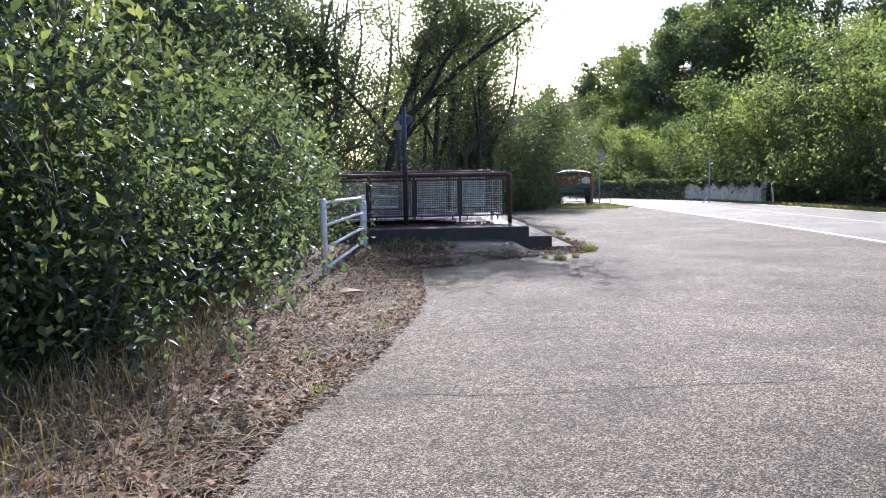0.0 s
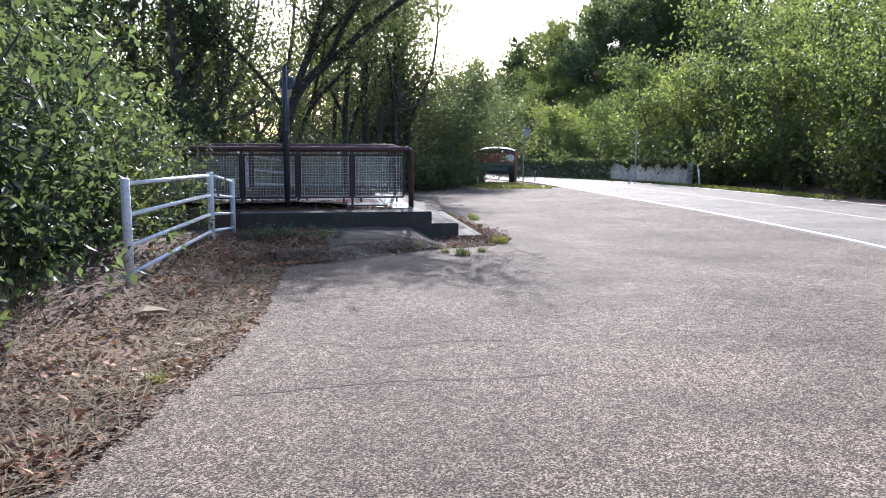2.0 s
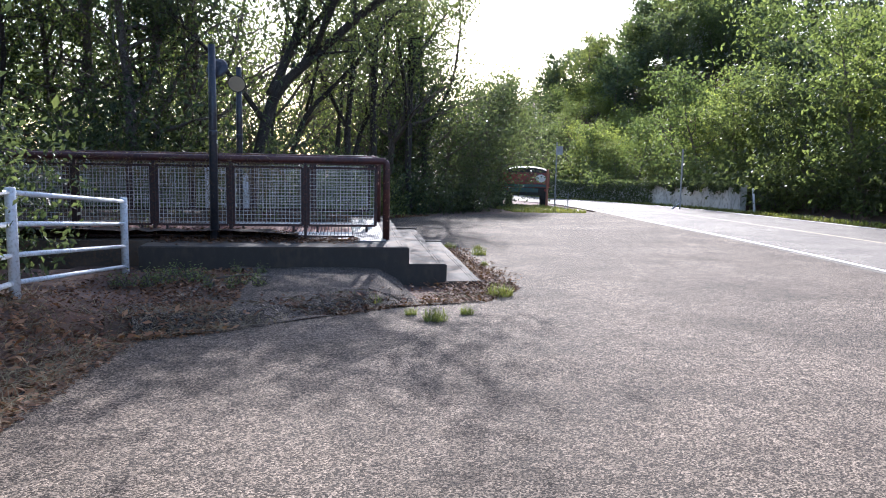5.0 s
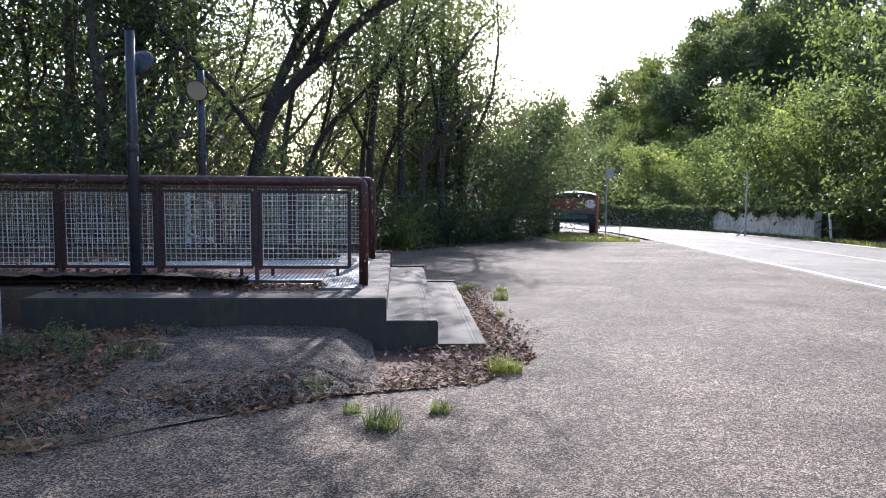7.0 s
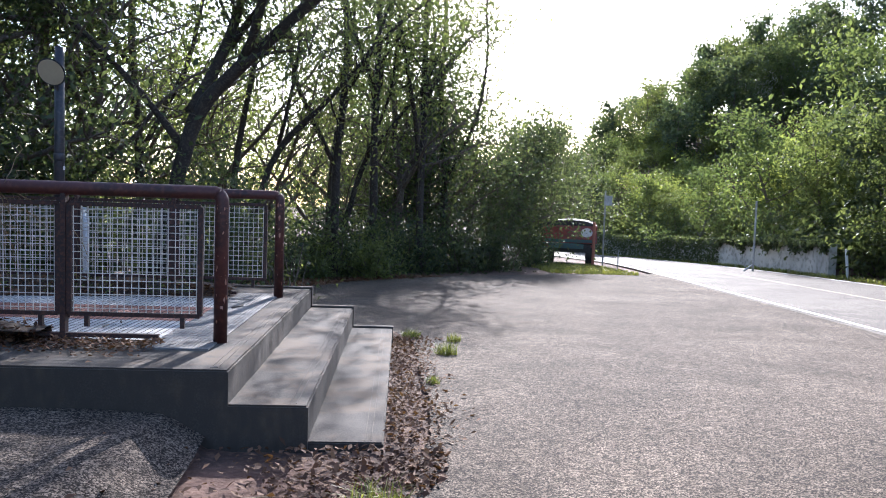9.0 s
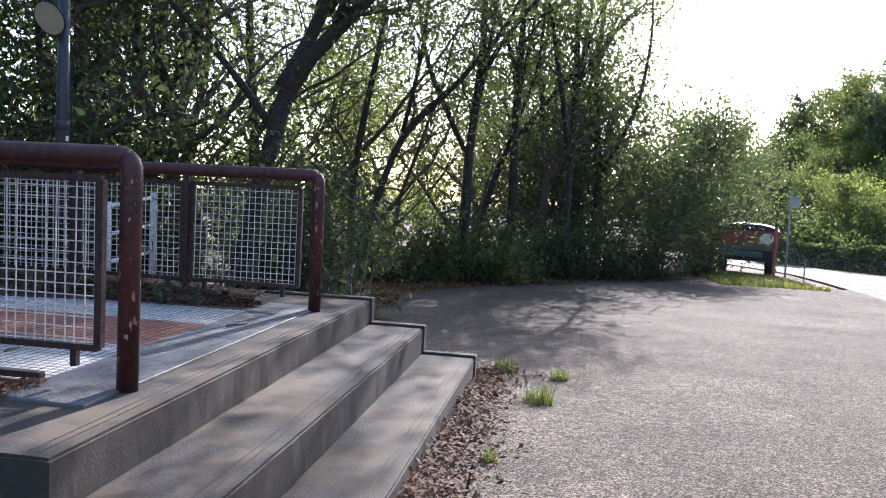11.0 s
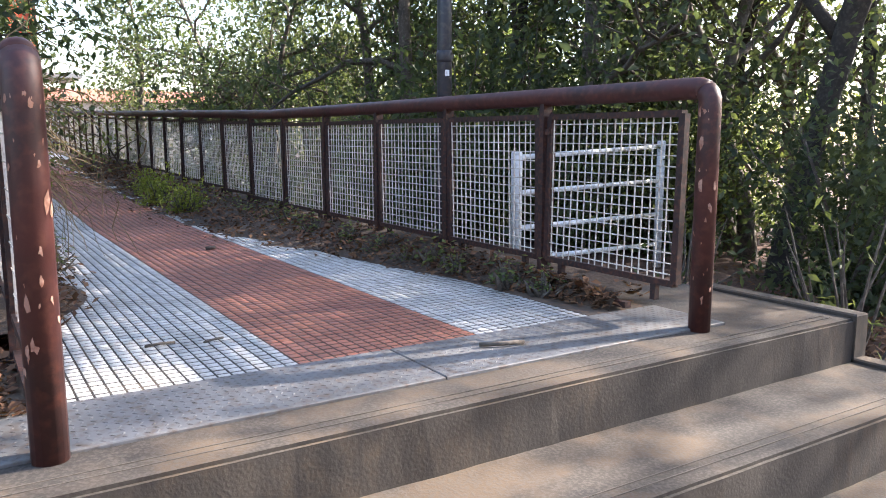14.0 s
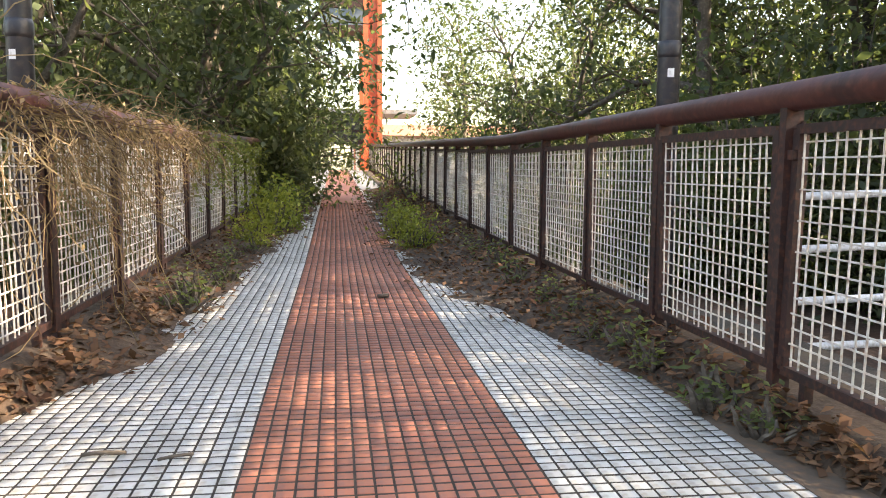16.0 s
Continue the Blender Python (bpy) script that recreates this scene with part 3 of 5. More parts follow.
def build_stairs():
    t = thing("concrete_steps", (3, 17.8, -0.7), "weathered concrete platform edge with broad stained steps", "steps", kind="structure")
    t.location = (0, 0, 0)
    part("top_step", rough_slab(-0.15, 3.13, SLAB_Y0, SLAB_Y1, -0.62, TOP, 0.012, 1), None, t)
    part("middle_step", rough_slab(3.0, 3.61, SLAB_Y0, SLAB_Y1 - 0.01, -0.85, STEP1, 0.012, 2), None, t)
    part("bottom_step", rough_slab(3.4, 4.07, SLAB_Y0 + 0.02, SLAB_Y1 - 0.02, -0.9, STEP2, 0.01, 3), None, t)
    for x1, z in ((3.13, TOP), (3.61, STEP1), (4.07, STEP2)):
        for k in (0.075, 0.115):
            part("groove", Shape().box(x1 - k - 0.004, x1 - k, SLAB_Y0 + 0.05, SLAB_Y1 - 0.1, z - 0.004, z + 0.0035), M_GROOVE, t)
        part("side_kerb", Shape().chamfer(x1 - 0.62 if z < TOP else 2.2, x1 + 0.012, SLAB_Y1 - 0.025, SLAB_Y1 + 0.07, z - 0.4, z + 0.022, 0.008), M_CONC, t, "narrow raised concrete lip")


build_stairs()


# ---- footbridge deck ----
X_END = -30.0
PITCH = 0.051
TILE_Y0 = 17.84 - 21 * 0.051


def climb(x):
    """The deck rises gently towards its far end."""
    return 0.024 * max(0.0, -2.5 - x)


def build_deck():
    base = Shape().box(-0.1, 2.45, 16.55, 18.90, -0.3, TOP + 0.001)
    edge_a, edge_b = Shape(), Shape()
    xs = [-0.1, -2.5, -8, -15, -22, X_END]
    for a, b in zip(xs, xs[1:]):
        za, zb = climb(a), climb(b)
        for s, y0, y1, h in ((base, 16.55, 18.88, 0.001), (edge_a, 16.2, 16.55, 0.006), (edge_b, 18.88, 19.45, 0.006)):
            s.add([(b, y0, TOP - 0.5 + zb), (a, y0, TOP - 0.5 + za), (a, y1, TOP - 0.5 + za), (b, y1, TOP - 0.5 + zb), (b, y0, TOP + h + zb), (a, y0, TOP + h + za), (a, y1, TOP + h + za), (b, y1, TOP + h + zb)],
                  ((0, 3, 2, 1), (4, 5, 6, 7), (0, 1, 5, 4), (2, 3, 7, 6), (1, 2, 6, 5), (3, 0, 4, 7)))
    edge_a.box(-0.1, 2.45, 16.4, 16.55, TOP - 0.2, TOP + 0.006)
    edge_b.box(-0.1, 2.45, 18.9, 19.3, TOP - 0.2, TOP + 0.006)
    t = tagged(new("bridge_deck", base.mesh("bridge_deck", M_JOINT)), "footbridge deck paved with small red and white tiles", "bridge deck", kind="structure")
    part("deck_edge", edge_a, M_DIRT, t)
    part("deck_edge", edge_b, M_DIRT, t)
    return t


deck = build_deck()

# ramped checker plates at the end of the tiles
def build_plates():
    t = thing("checker_plate", (0, 0, 0), "grey galvanised checker plate strip across the deck end", "metal plate")
    for y0, y1 in ((16.24, 17.80), (17.806, 19.32)):
        s = Shape().chamfer(2.44, 2.87, y0, y1, TOP - 0.004, TOP + 0.012, 0.003)
        p = part("plate", s, M_PLATE, t)
        studs = Shape()
        nx, ny = 14, int((y1 - y0) / 0.03)
        for i in range(nx):
            for j in range(ny):
                x, y = 2.455 + i * 0.03, y0 + 0.015 + j * 0.03
                a = 45 if (i + j) % 2 else -45
                m = pose(x, y, TOP + 0.012, 0, 0, a)
                studs.add([m @ Vector(q) for q in ((-0.012, 0, 0), (0, -0.004, 0), (0.012, 0, 0), (0, 0.004, 0), (0, 0, 0.0025))], ((0, 1, 4), (1, 2, 4), (2, 3, 4), (3, 0, 4)))
        tagged(part("stud_pattern", studs, M_PLATE, p), kind="stuff")
    return t


build_plates()


# ---- railings ----
RAIL_Z, RAIL_R = 0.93, 0.048
SPACING = 0.975


def wire_mesh_data(w, h):
    s = Shape()
    n, m = 18, 15
    for i in range(n):
        x = w * (i + 0.5) / n
        s.tube([(x, 0.003 * (-1) ** i, 0), (x, -0.003 * (-1) ** i, h)], 0.0036, 4, False)
    for j in range(m):
        z = h * (j + 0.5) / m
        s.tube([(0, 0.003 * (-1) ** j, z), (w, -0.003 * (-1) ** j, z)], 0.0036, 4, False)
    return s.mesh("wire_mesh", M_WIRE)


PANEL_W, PANEL_H, PANEL_Z = 0.90, 0.74, 0.055
WIRES = wire_mesh_data(PANEL_W, PANEL_H)


def bar(w, d, h):
    return Shape().box(-w / 2, w / 2, -d / 2, d / 2, 0, h).mesh("bar", M_RUST)


UPRIGHT = bar(0.035, 0.035, PANEL_H + 0.03)
LEVEL = Shape().box(0, PANEL_W, -0.0175, 0.0175, 0, 0.03).mesh("bar", M_RUST)
POST = Shape().box(-0.018, 0.018, -0.03, 0.03, 0, 1.03).box(-0.03, 0.03, 0.022, 0.03, 0.15, 0.98).box(-0.045, 0.045, -0.045, 0.045, 0, 0.012).mesh("post", M_RUST)
CLIP = Shape().box(-0.05, 0.05, -0.02, 0.02, 0, 0.03).box(-0.012, 0.012, -0.012, 0.012, 0.03, 0.045).mesh("clip", M_RUST)
FOOT = Shape().box(-0.015, 0.015, -0.015, 0.015, -0.08, 0).mesh("foot", M_RUST)


def railing(y, label):
    t = thing("railing", (0, y, TOP), label, "railing", "bridge railings")
    r = 0.13
    pts = [(x, 0, RAIL_Z - TOP + climb(x)) for x in (X_END, -22, -14, -7, -2.5)] + [(END_X - 0.1, 0, RAIL_Z - TOP)]
    bend = [(END_X - 0.06 + 0.06 * math.sin(a), 0, RAIL_Z - TOP - 0.06 + 0.06 * math.cos(a)) for a in (0.2, 0.6, 1.0, 1.37)]
    part("handrail", Shape().tube(pts + bend[:2], RAIL_R, 16), M_RED, t, "red-brown painted steel tube with chipped paint", True)
    part("end_post", Shape().tube(bend[1:] + [(END_X, 0, RAIL_Z - TOP - 0.1), (END_X, 0, 0.0)], RAIL_R, 16), M_RED, t, "red-brown tube post with flaking paint", True)
    chips = Shape()
    rng = np.random.default_rng(int(y * 10))
    for k in range(70):
        a, z, s = rng.uniform(0, 6.28), 0.05 + 0.93 * rng.random(), 0.002 + 0.009 * rng.random() ** 2.5
        if k < 12:
            z = 0.93 + 0.04 * rng.random()
        ring = []
        for j in range(7):
            b = 6.28 * j / 7
            q = rng.uniform(0.25, 1.4)
            aa, zz = a + math.cos(b) * s * q / RAIL_R, z + math.sin(b) * s * 2.6 * q
            ring.append((END_X + (RAIL_R + 0.0012) * math.cos(aa), (RAIL_R + 0.0012) * math.sin(aa), zz))
        chips.add(ring, (tuple(range(7)),))
    tagged(part("flaking", chips, M_CHIP, t, "pale primer where paint flaked off"), kind="stuff")
    n = int((2.3 - X_END) / SPACING)
    for k in range(n):
        x0 = 2.735 - PANEL_W - k * SPACING
        px = x0 - (SPACING - PANEL_W) / 2
        tilt = rng.normal() * 0.6
        o = new("panel")
        o.empty_display_size = 0.1
        o.parent, o.matrix_basis = t, pose(x0, 0.0, PANEL_Z - TOP + climb(x0), tilt, 0, 0)
        for nm, me, loc in (("wire_mesh", WIRES, (0, 0, 0.015)), ("frame_bar", UPRIGHT, (0.0, 0, 0)), ("frame_bar", UPRIGHT, (PANEL_W, 0, 0)), ("frame_bar", LEVEL, (0, 0, -0.015)), ("frame_bar", LEVEL, (0, 0, PANEL_H + 0.015))):
            part(nm, me, None, o).location = loc
        if k < 9:
            for fx in (0.12, PANEL_W - 0.12):
                part("foot", FOOT, None, o).location = (fx, 0, -0.01)
        p = part("post", POST, None, t)
        p.location = (px, 0, climb(px))
        if k < 9:
            for z in (0.2, 0.86):
                part("clip", CLIP, None, t).location = (px, 0, z + climb(px))
    # thin cable under the handrail
    part("cable", Shape().tube([(x, 0.01, 0.955 + 0.012 * math.sin(x * 3) + climb(x)) for x in np.linspace(-12, 2.7, 60)], 0.006, 5), M_RUST, t, "thin sagging wire")
    # flat bar along the deck
    part("kick_bar", Shape().box(-2.5, 2.45, -0.02, 0.02, 0.02, 0.05), M_RUST, t)
    return t


railing(RAIL_Y[0], "red-brown tube railing with white wire mesh panels, dry creeper")
railing(RAIL_Y[1], "red-brown tube railing with white wire mesh panels and rust")


def lamp(x, y, turn):
    t = thing("lamp_post", (x, y, TOP), "dark painted lamp post with round tilted reflector head", "lamp post", "bridge lamps")
    part("pole", Shape().tube([(0, 0, -0.3), (0, 0, 1.6), (0, 0, 2.5)], [0.055, 0.052, 0.045], 12), M_LAMP, t, "", True)
    part("sticker", Shape().add([(0.055 * math.cos(a), 0.055 * math.sin(a), z) for z in (1.25, 1.29) for a in (-0.5, -0.25, 0.05)], ((0, 1, 4, 3), (1, 2, 5, 4))), M_WHITE, t, "small torn white sticker")
    part("sleeve", Shape().tube([(0, 0, 1.34), (0, 0, 1.36), (0, 0, 1.40), (0, 0, 1.42)], [0.052, 0.057, 0.057, 0.052], 12), M_LAMP, t, "", True)
    m = pose(0, 0, 2.22, 0, 0, turn) @ pose(0, -0.16, 0, -62, 0, 0)
    disc = Shape()
    rings = [(0.0, 0.045), (0.08, 0.04), (0.13, 0.02), (0.145, 0.0), (0.13, -0.004)]
    vs = []
    for rr, zz in rings[1:]:
        vs += [m @ Vector((rr * math.cos(6.2832 * j / 20), rr * math.sin(6.2832 * j / 20), zz)) for j in range(20)]
    fs = [(k * 20 + j, k * 20 + (j + 1) % 20, k * 20 + 20 + (j + 1) % 20, k * 20 + 20 + j) for k in range(3) for j in range(20)]
    fs += [tuple(range(19, -1, -1))]
    part("reflector", disc.add(vs, fs), M_LAMP, t)
    part("lens", Shape().add([m @ Vector((0.132 * math.cos(6.2832 * j / 20), 0.132 * math.sin(6.2832 * j / 20), -0.006)) for j in range(20)], (tuple(range(20)),)), M_OPAL, t, "pale round lens")
    part("arm", Shape().tube([(0, 0, 2.0), tuple(m @ Vector((0, 0, 0.04)))], 0.02, 8), M_LAMP, t)
    return t


lamp(0.6, 19.24, -5)
lamp(0.63, 16.40, 165)


# ---- white tubular barriers ----
def white_fence(pts, label):
    t = thing("white_barrier", (pts[0][0], pts[0][1], pts[0][2]), label, "fence", "white barriers")
    o = Vector(pts[0][:3])
    for x, y, z0, z1 in pts:
        part("post", Shape().tube([Vector((x, y, z0 - 0.15)) - o, Vector((x, y, z1 - 0.01)) - o, Vector((x, y, z1)) - o], [0.042, 0.042, 0.036], 12), M_WHITE, t, "", True)
    for (xa, ya, a0, a1), (xb, yb, b0, b1) in zip(pts, pts[1:]):
        for f in (0.08, 0.35, 0.65, 0.95):
            pa, pb = Vector((xa, ya, a0 + (a1 - a0) * f)) - o, Vector((xb, yb, b0 + (b1 - b0) * f)) - o
            part("rail", Shape().tube([pa, pb], 0.021, 10), M_WHITE, t, "", True)
    return t


white_fence([(-0.656, 9.69, -0.12, 0.835), (-0.217, 12.28, -0.05, 0.75), (-0.23, 15.39, -0.40, 0.475)], "white painted tubular steel barrier with four rails")
white_fence([(0.62, 19.85, -0.25, 0.61), (-0.5, 22.6, -0.5, 0.67)], "white painted tubular barrier behind the railing")

# ---- planting: one of each kind, then copies ----
def scatter(proto, spots, group):
    """Copies of a plant at (x, y, turn, scale); the first takes the proto itself."""
    for k, (x, y, turn, s) in enumerate(spots):
        m = pose(x, y, ground_z(x, y), 0, 0, turn)
        ob = proto if k == 0 else copy_thing(proto, m)
        ob.matrix_basis = m @ Matrix.Diagonal((s, s, s, 1))
        ob["group"] = group


rng0 = np.random.default_rng(11)


def ring(n, fx, fy, smin, smax):
    return [(fx(k), fy(k), rng0.uniform(0, 360), rng0.uniform(smin, smax)) for k in range(n)]


U = rng0.uniform
# trees behind the steps and the bridge
thin_a = tree("slender_tree", 21, 9.5, 0.12, M_LEAF_B, 3600, 0.12, "slender winding tree with sparse light foliage", 0.25, 11, 0.46, (0.15, 0), 0.17, 0.3, 2, 0.03)
scatter(thin_a, [(-1.0, 25.0, 0, 1.0), (-5.0, 26.0, 140, 1.1), (4.6, 38.0, 30, 0.8), (-9, 24.5, 290, 1.0), (-14, 26, 20, 1.0), (-2.8, 29, 330, 1.1), (3.6, 35.4, 110, 1.15), (5.2, 38.2, 20, 1.0)], "roadside trees")
thin_b = tree("slender_tree", 33, 8.5, 0.09, M_LEAF_C, 3200, 0.12, "thin bending tree with pale sunlit leaves", 0.2, 10, 0.46, (-0.2, 0.05), 0.2, 0.32, 3, 0.03)
scatter(thin_b, [(2.6, 36.5, 100, 0.95), (-3.5, 31.0, 230, 1.1), (-7.5, 28.5, 60, 1.0), (-17, 24, 10, 1.1), (-1.5, 34, 190, 1.0), (-11, 30, 90, 1.1), (-12.5, 21.2, 200, 0.75), (-19, 21.4, 160, 0.8), (4.2, 39.5, 50, 0.9), (-4.5, 27.5, 300, 1.0)], "roadside trees")
dark_a = tree("leafy_tree", 45, 8.5, 0.16, M_LEAF_A, 4800, 0.14, "dark dense evergreen tree beside the bridge", 0.2, 13, 0.42, (0.05, 0.0), 0.08, 0.36)
scatter(dark_a, [(-2.2, 22.8, 0, 1.0), (-5.0, 22.4, 120, 0.95), (-8.4, 23, 10, 1.05), (-11.5, 22.5, 240, 1.0), (-16, 25.0, 40, 1.05), (-23, 26, 300, 1.1), (-3.4, 25.6, 70, 1.1), (-7, 26, 280, 1.1), (-4.3, 14.2, 20, 0.9), (-6.5, 11.0, 160, 1.3), (-3.6, 9.0, 250, 0.85), (-5.2, 5.2, 80, 0.95), (-6.0, 1.0, 200, 1.0), (-13, 12.4, 90, 1.3), (-19, 12.0, 170, 1.4), (-8.5, 12.8, 330, 1.25), (-20, 23.6, 60, 1.2), (-26, 23.0, 140, 1.3), (-14.5, 23.4, 200, 1.1), (-2.7, 13.3, 200, 0.8), (-3.0, 10.4, 20, 0.8), (-3.3, 7.4, 110, 0.8), (-3.4, 4.6, 60, 0.8)], "dark trees")
corner = tree("leafy_tree", 47, 5.6, 0.12, M_LEAF_A, 7500, 0.15, "dark rounded tree beside the parked truck", 0.06, 16, 0.58, (0, 0), 0.08, 0.42)
scatter(corner, [(6.2, 38.8, 0, 1.0), (7.8, 41.6, 130, 1.0), (4.0, 37.2, 220, 0.85), (8.2, 44.6, 60, 1.1), (5.5, 42, 10, 1.2), (10.7, 47.6, 200, 1.1)], "trees by the truck")

# undergrowth
shrub_a = bush("shrub", 51, (1.5, 1.5, 2.0), M_LEAF_A, 4200, 0.085, "dense dark green shrub at the roadside")
scatter(shrub_a, [(-1.95, 5.2, 0, 1.0), (-2.1, 6.6, 50, 1.1), (-1.95, 8.0, 120, 1.15), (-1.85, 9.4, 200, 1.1), (-1.75, 10.8, 260, 1.05), (-1.5, 12.2, 310, 1.0), (-1.6, 13.6, 20, 1.0), (0.3, 25.0, 20, 1.35), (-1.6, 23.6, 140, 1.5), (-2.4, 22.6, 250, 1.4), (1.35, 23.1, 310, 1.1), (-2.8, 3.6, 70, 1.2), (-3.0, 1.6, 80, 1.2), (-1.8, 14.8, 160, 1.0)], "roadside shrubs")
shrub_b = bush("shrub", 57, (1.4, 1.4, 2.4), M_LEAF_B, 3000, 0.095, "tall tangled green shrub")
scatter(shrub_b, [(-2.6, 5.8, 0, 1.2), (-2.9, 7.4, 80, 1.3), (-2.7, 9.0, 150, 1.3), (-2.5, 10.6, 230, 1.3), (-2.4, 12.4, 300, 1.2), (-3.4, 4.0, 40, 1.4), (-2.6, 14.2, 10, 1.1), (-2.3, 3.9, 190, 0.7)]
        + [(x, 21.4 + U(-0.3, 1.0) + 0.6 * max(0, x + 2), U(0, 360), U(0.8, 1.2)) for x in np.linspace(-20, -1.4, 16)]
        + [(x, 24.0 + U(-0.5, 1.0) + 0.8 * max(0, x + 2), U(0, 360), U(1.0, 1.4)) for x in np.linspace(-12, -1.5, 6)]
        + [(x, 15.0 + U(-0.6, 0.2), U(0, 360), U(0.8, 1.2)) for x in np.linspace(-20, -2.6, 10)], "tangled shrubs")
def edge_y(x):
    """Where the wood begins behind the lay-by."""
    return np.interp(x, [-1, 0.5, 2, 4.7, 8.2, 9.5], [27.0, 29.0, 30.6, 34.4, 37.2, 38.2])


pale = bush("shrub", 59, (1.5, 1.5, 1.5), M_LEAF_C, 2400, 0.115, "pale grey-green rounded shrub at the wood edge")
scatter(pale, [(3.4, 31.6, 0, 1.0), (1.9, 30.6, 120, 0.8)]
        + [(x, float(edge_y(x)) + U(0.2, 1.2), U(0, 360), U(0.8, 1.2)) for x in (-0.8, 0.3, 4.4)], "pale shrubs")
low = bush("shrub", 63, (1.6, 1.6, 1.7), M_LEAF_A, 2000, 0.11, "low dark green shrub at the shaded wood edge")
scatter(low, [(x, float(edge_y(x)) + U(0.4, 1.4), U(0, 360), U(0.8, 1.35)) for x in np.linspace(0.9, 7.6, 13)] + [(9.35, 42.4, 40, 1.1), (9.2, 41.0, 200, 1.0), (10.9, 49.2, 70, 0.9)], "shaded shrubs")

# hillside across the road
hill_a = tree("hillside_tree", 61, 9.0, 0.16, M_HILL_B, 4700, 0.27, "broad green tree on the wooded hillside", 0.12, 12, 0.46, (0, 0), 0.08, 0.42, twigs=False)
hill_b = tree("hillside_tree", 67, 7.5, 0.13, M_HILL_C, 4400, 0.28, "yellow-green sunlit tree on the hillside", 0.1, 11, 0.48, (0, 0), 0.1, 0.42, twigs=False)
hill_c = tree("hillside_tree", 71, 10.0, 0.18, M_LEAF_A, 2700, 0.45, "dark full tree on the hilltop", 0.12, 13, 0.42, (0, 0), 0.08, 0.45, twigs=False)
sa_, sb_, sc_ = [], [], []
for y in np.arange(10, 100, 4.4):
    for row, d in enumerate((2.8, 6.2, 10.5, 15.5, 22.0, 30.0)):
        x = float(kerb_x(min(y, 66))) + d + U(-1, 1)
        if x > 0.88 * y + 5 or (row > 3 and y < 48):
            continue
        spot = (x, y + U(-1.6, 1.6), U(0, 360), U(0.85, 1.2) * (0.7, 0.9, 0.95, 0.95, 1.0, 1.0)[row] * (0.72 if y > 58 and row < 3 else 0.78 if row > 2 else 1.0))
        if row == 0:
            (sa_ if U(0, 1) < 0.7 else sc_).append(spot)
        elif row < 4:
            (sb_ if (32 < y < 85 and U(0, 1) < 0.75) else sa_).append(spot)
        else:
            (sc_ if U(0, 1) < 0.7 else sa_).append(spot)
for x in np.arange(-30, 34, 5.0):
    sc_.append((x, 90 + U(-3, 3), U(0, 360), U(0.7, 0.95)))
for x, y in [(a, b) for a in np.arange(27.5, 44, 4.6) for b in (77.0, 82.0, 88.0, 95.0)]:
    (sc_ if U(0, 1) < 0.5 else sa_).append((x + U(-1, 1), y + U(-1.5, 1.5), U(0, 360), U(0.7, 0.95)))
scatter(hill_a, sa_, "hillside trees")
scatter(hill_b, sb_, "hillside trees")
scatter(hill_c, sc_, "hillside trees")


thicket = bush("thicket", 73, (2.4, 2.4, 2.6), M_LEAF_B, 1500, 0.24, "shaded green thicket at the foot of the hillside", "bush")
scatter(thicket, [(float(kerb_x(y)) + U(2.2, 3.6), y, U(0, 360), U(0.8, 1.3)) for y in np.linspace(18, 78, 30)], "thickets")


# ---- low retaining wall ----
def build_wall():
    s = Shape()
    ys = np.linspace(39.4, 70, 24)
    vs, fs = [], []
    for y in ys:
        x = float(kerb_x(y)) + 0.6
        z = float(fall(y))
        vs += [(x, y, z - 0.2), (x, y, z + 1.25), (x + 0.3, y, z + 1.25), (x + 0.3, y, z - 0.2)]
    for k in range(len(ys) - 1):
        for j in range(4):
            fs.append((4 * k + j, 4 * k + (j + 1) % 4, 4 * k + 4 + (j + 1) % 4, 4 * k + 4 + j))
    fs += [(0, 1, 2, 3), tuple(len(vs) - 4 + j for j in (3, 2, 1, 0))]
    tagged(new("retaining_wall", s.add(vs, fs).mesh("retaining_wall", M_WALL)), "low stained pale concrete retaining wall under creeper", "wall", kind="structure")


build_wall()


def wall_creeper():
    """Ivy hanging over the wall, thick beyond its open stretch."""
    rr = np.random.default_rng(77)
    n = 16000
    y = rr.uniform(39.4, 74, n)
    cover = np.where(y < 49.5, 0.2 + 0.14 * np.sin(y * 2.3) + 0.1 * np.sin(y * 5.1) + 0.08 * np.sin(y * 11.0), 1.05)
    u = rr.random(n) ** 1.4 * np.clip(cover, 0.08, 1.1)
    x = kerb_x(y) + 0.6 - np.abs(rr.normal(size=n)) * 0.12 - 0.02
    z = fall(y) + 1.35 - u * 1.35
    ob = new("creeper", leaf_mesh("creeper", np.stack([x, y, z], 1), 0.16, M_LEAF_A, rr))
    tagged(ob, "dark creeper hanging over the retaining wall", "creeper", kind="stuff")


wall_creeper()

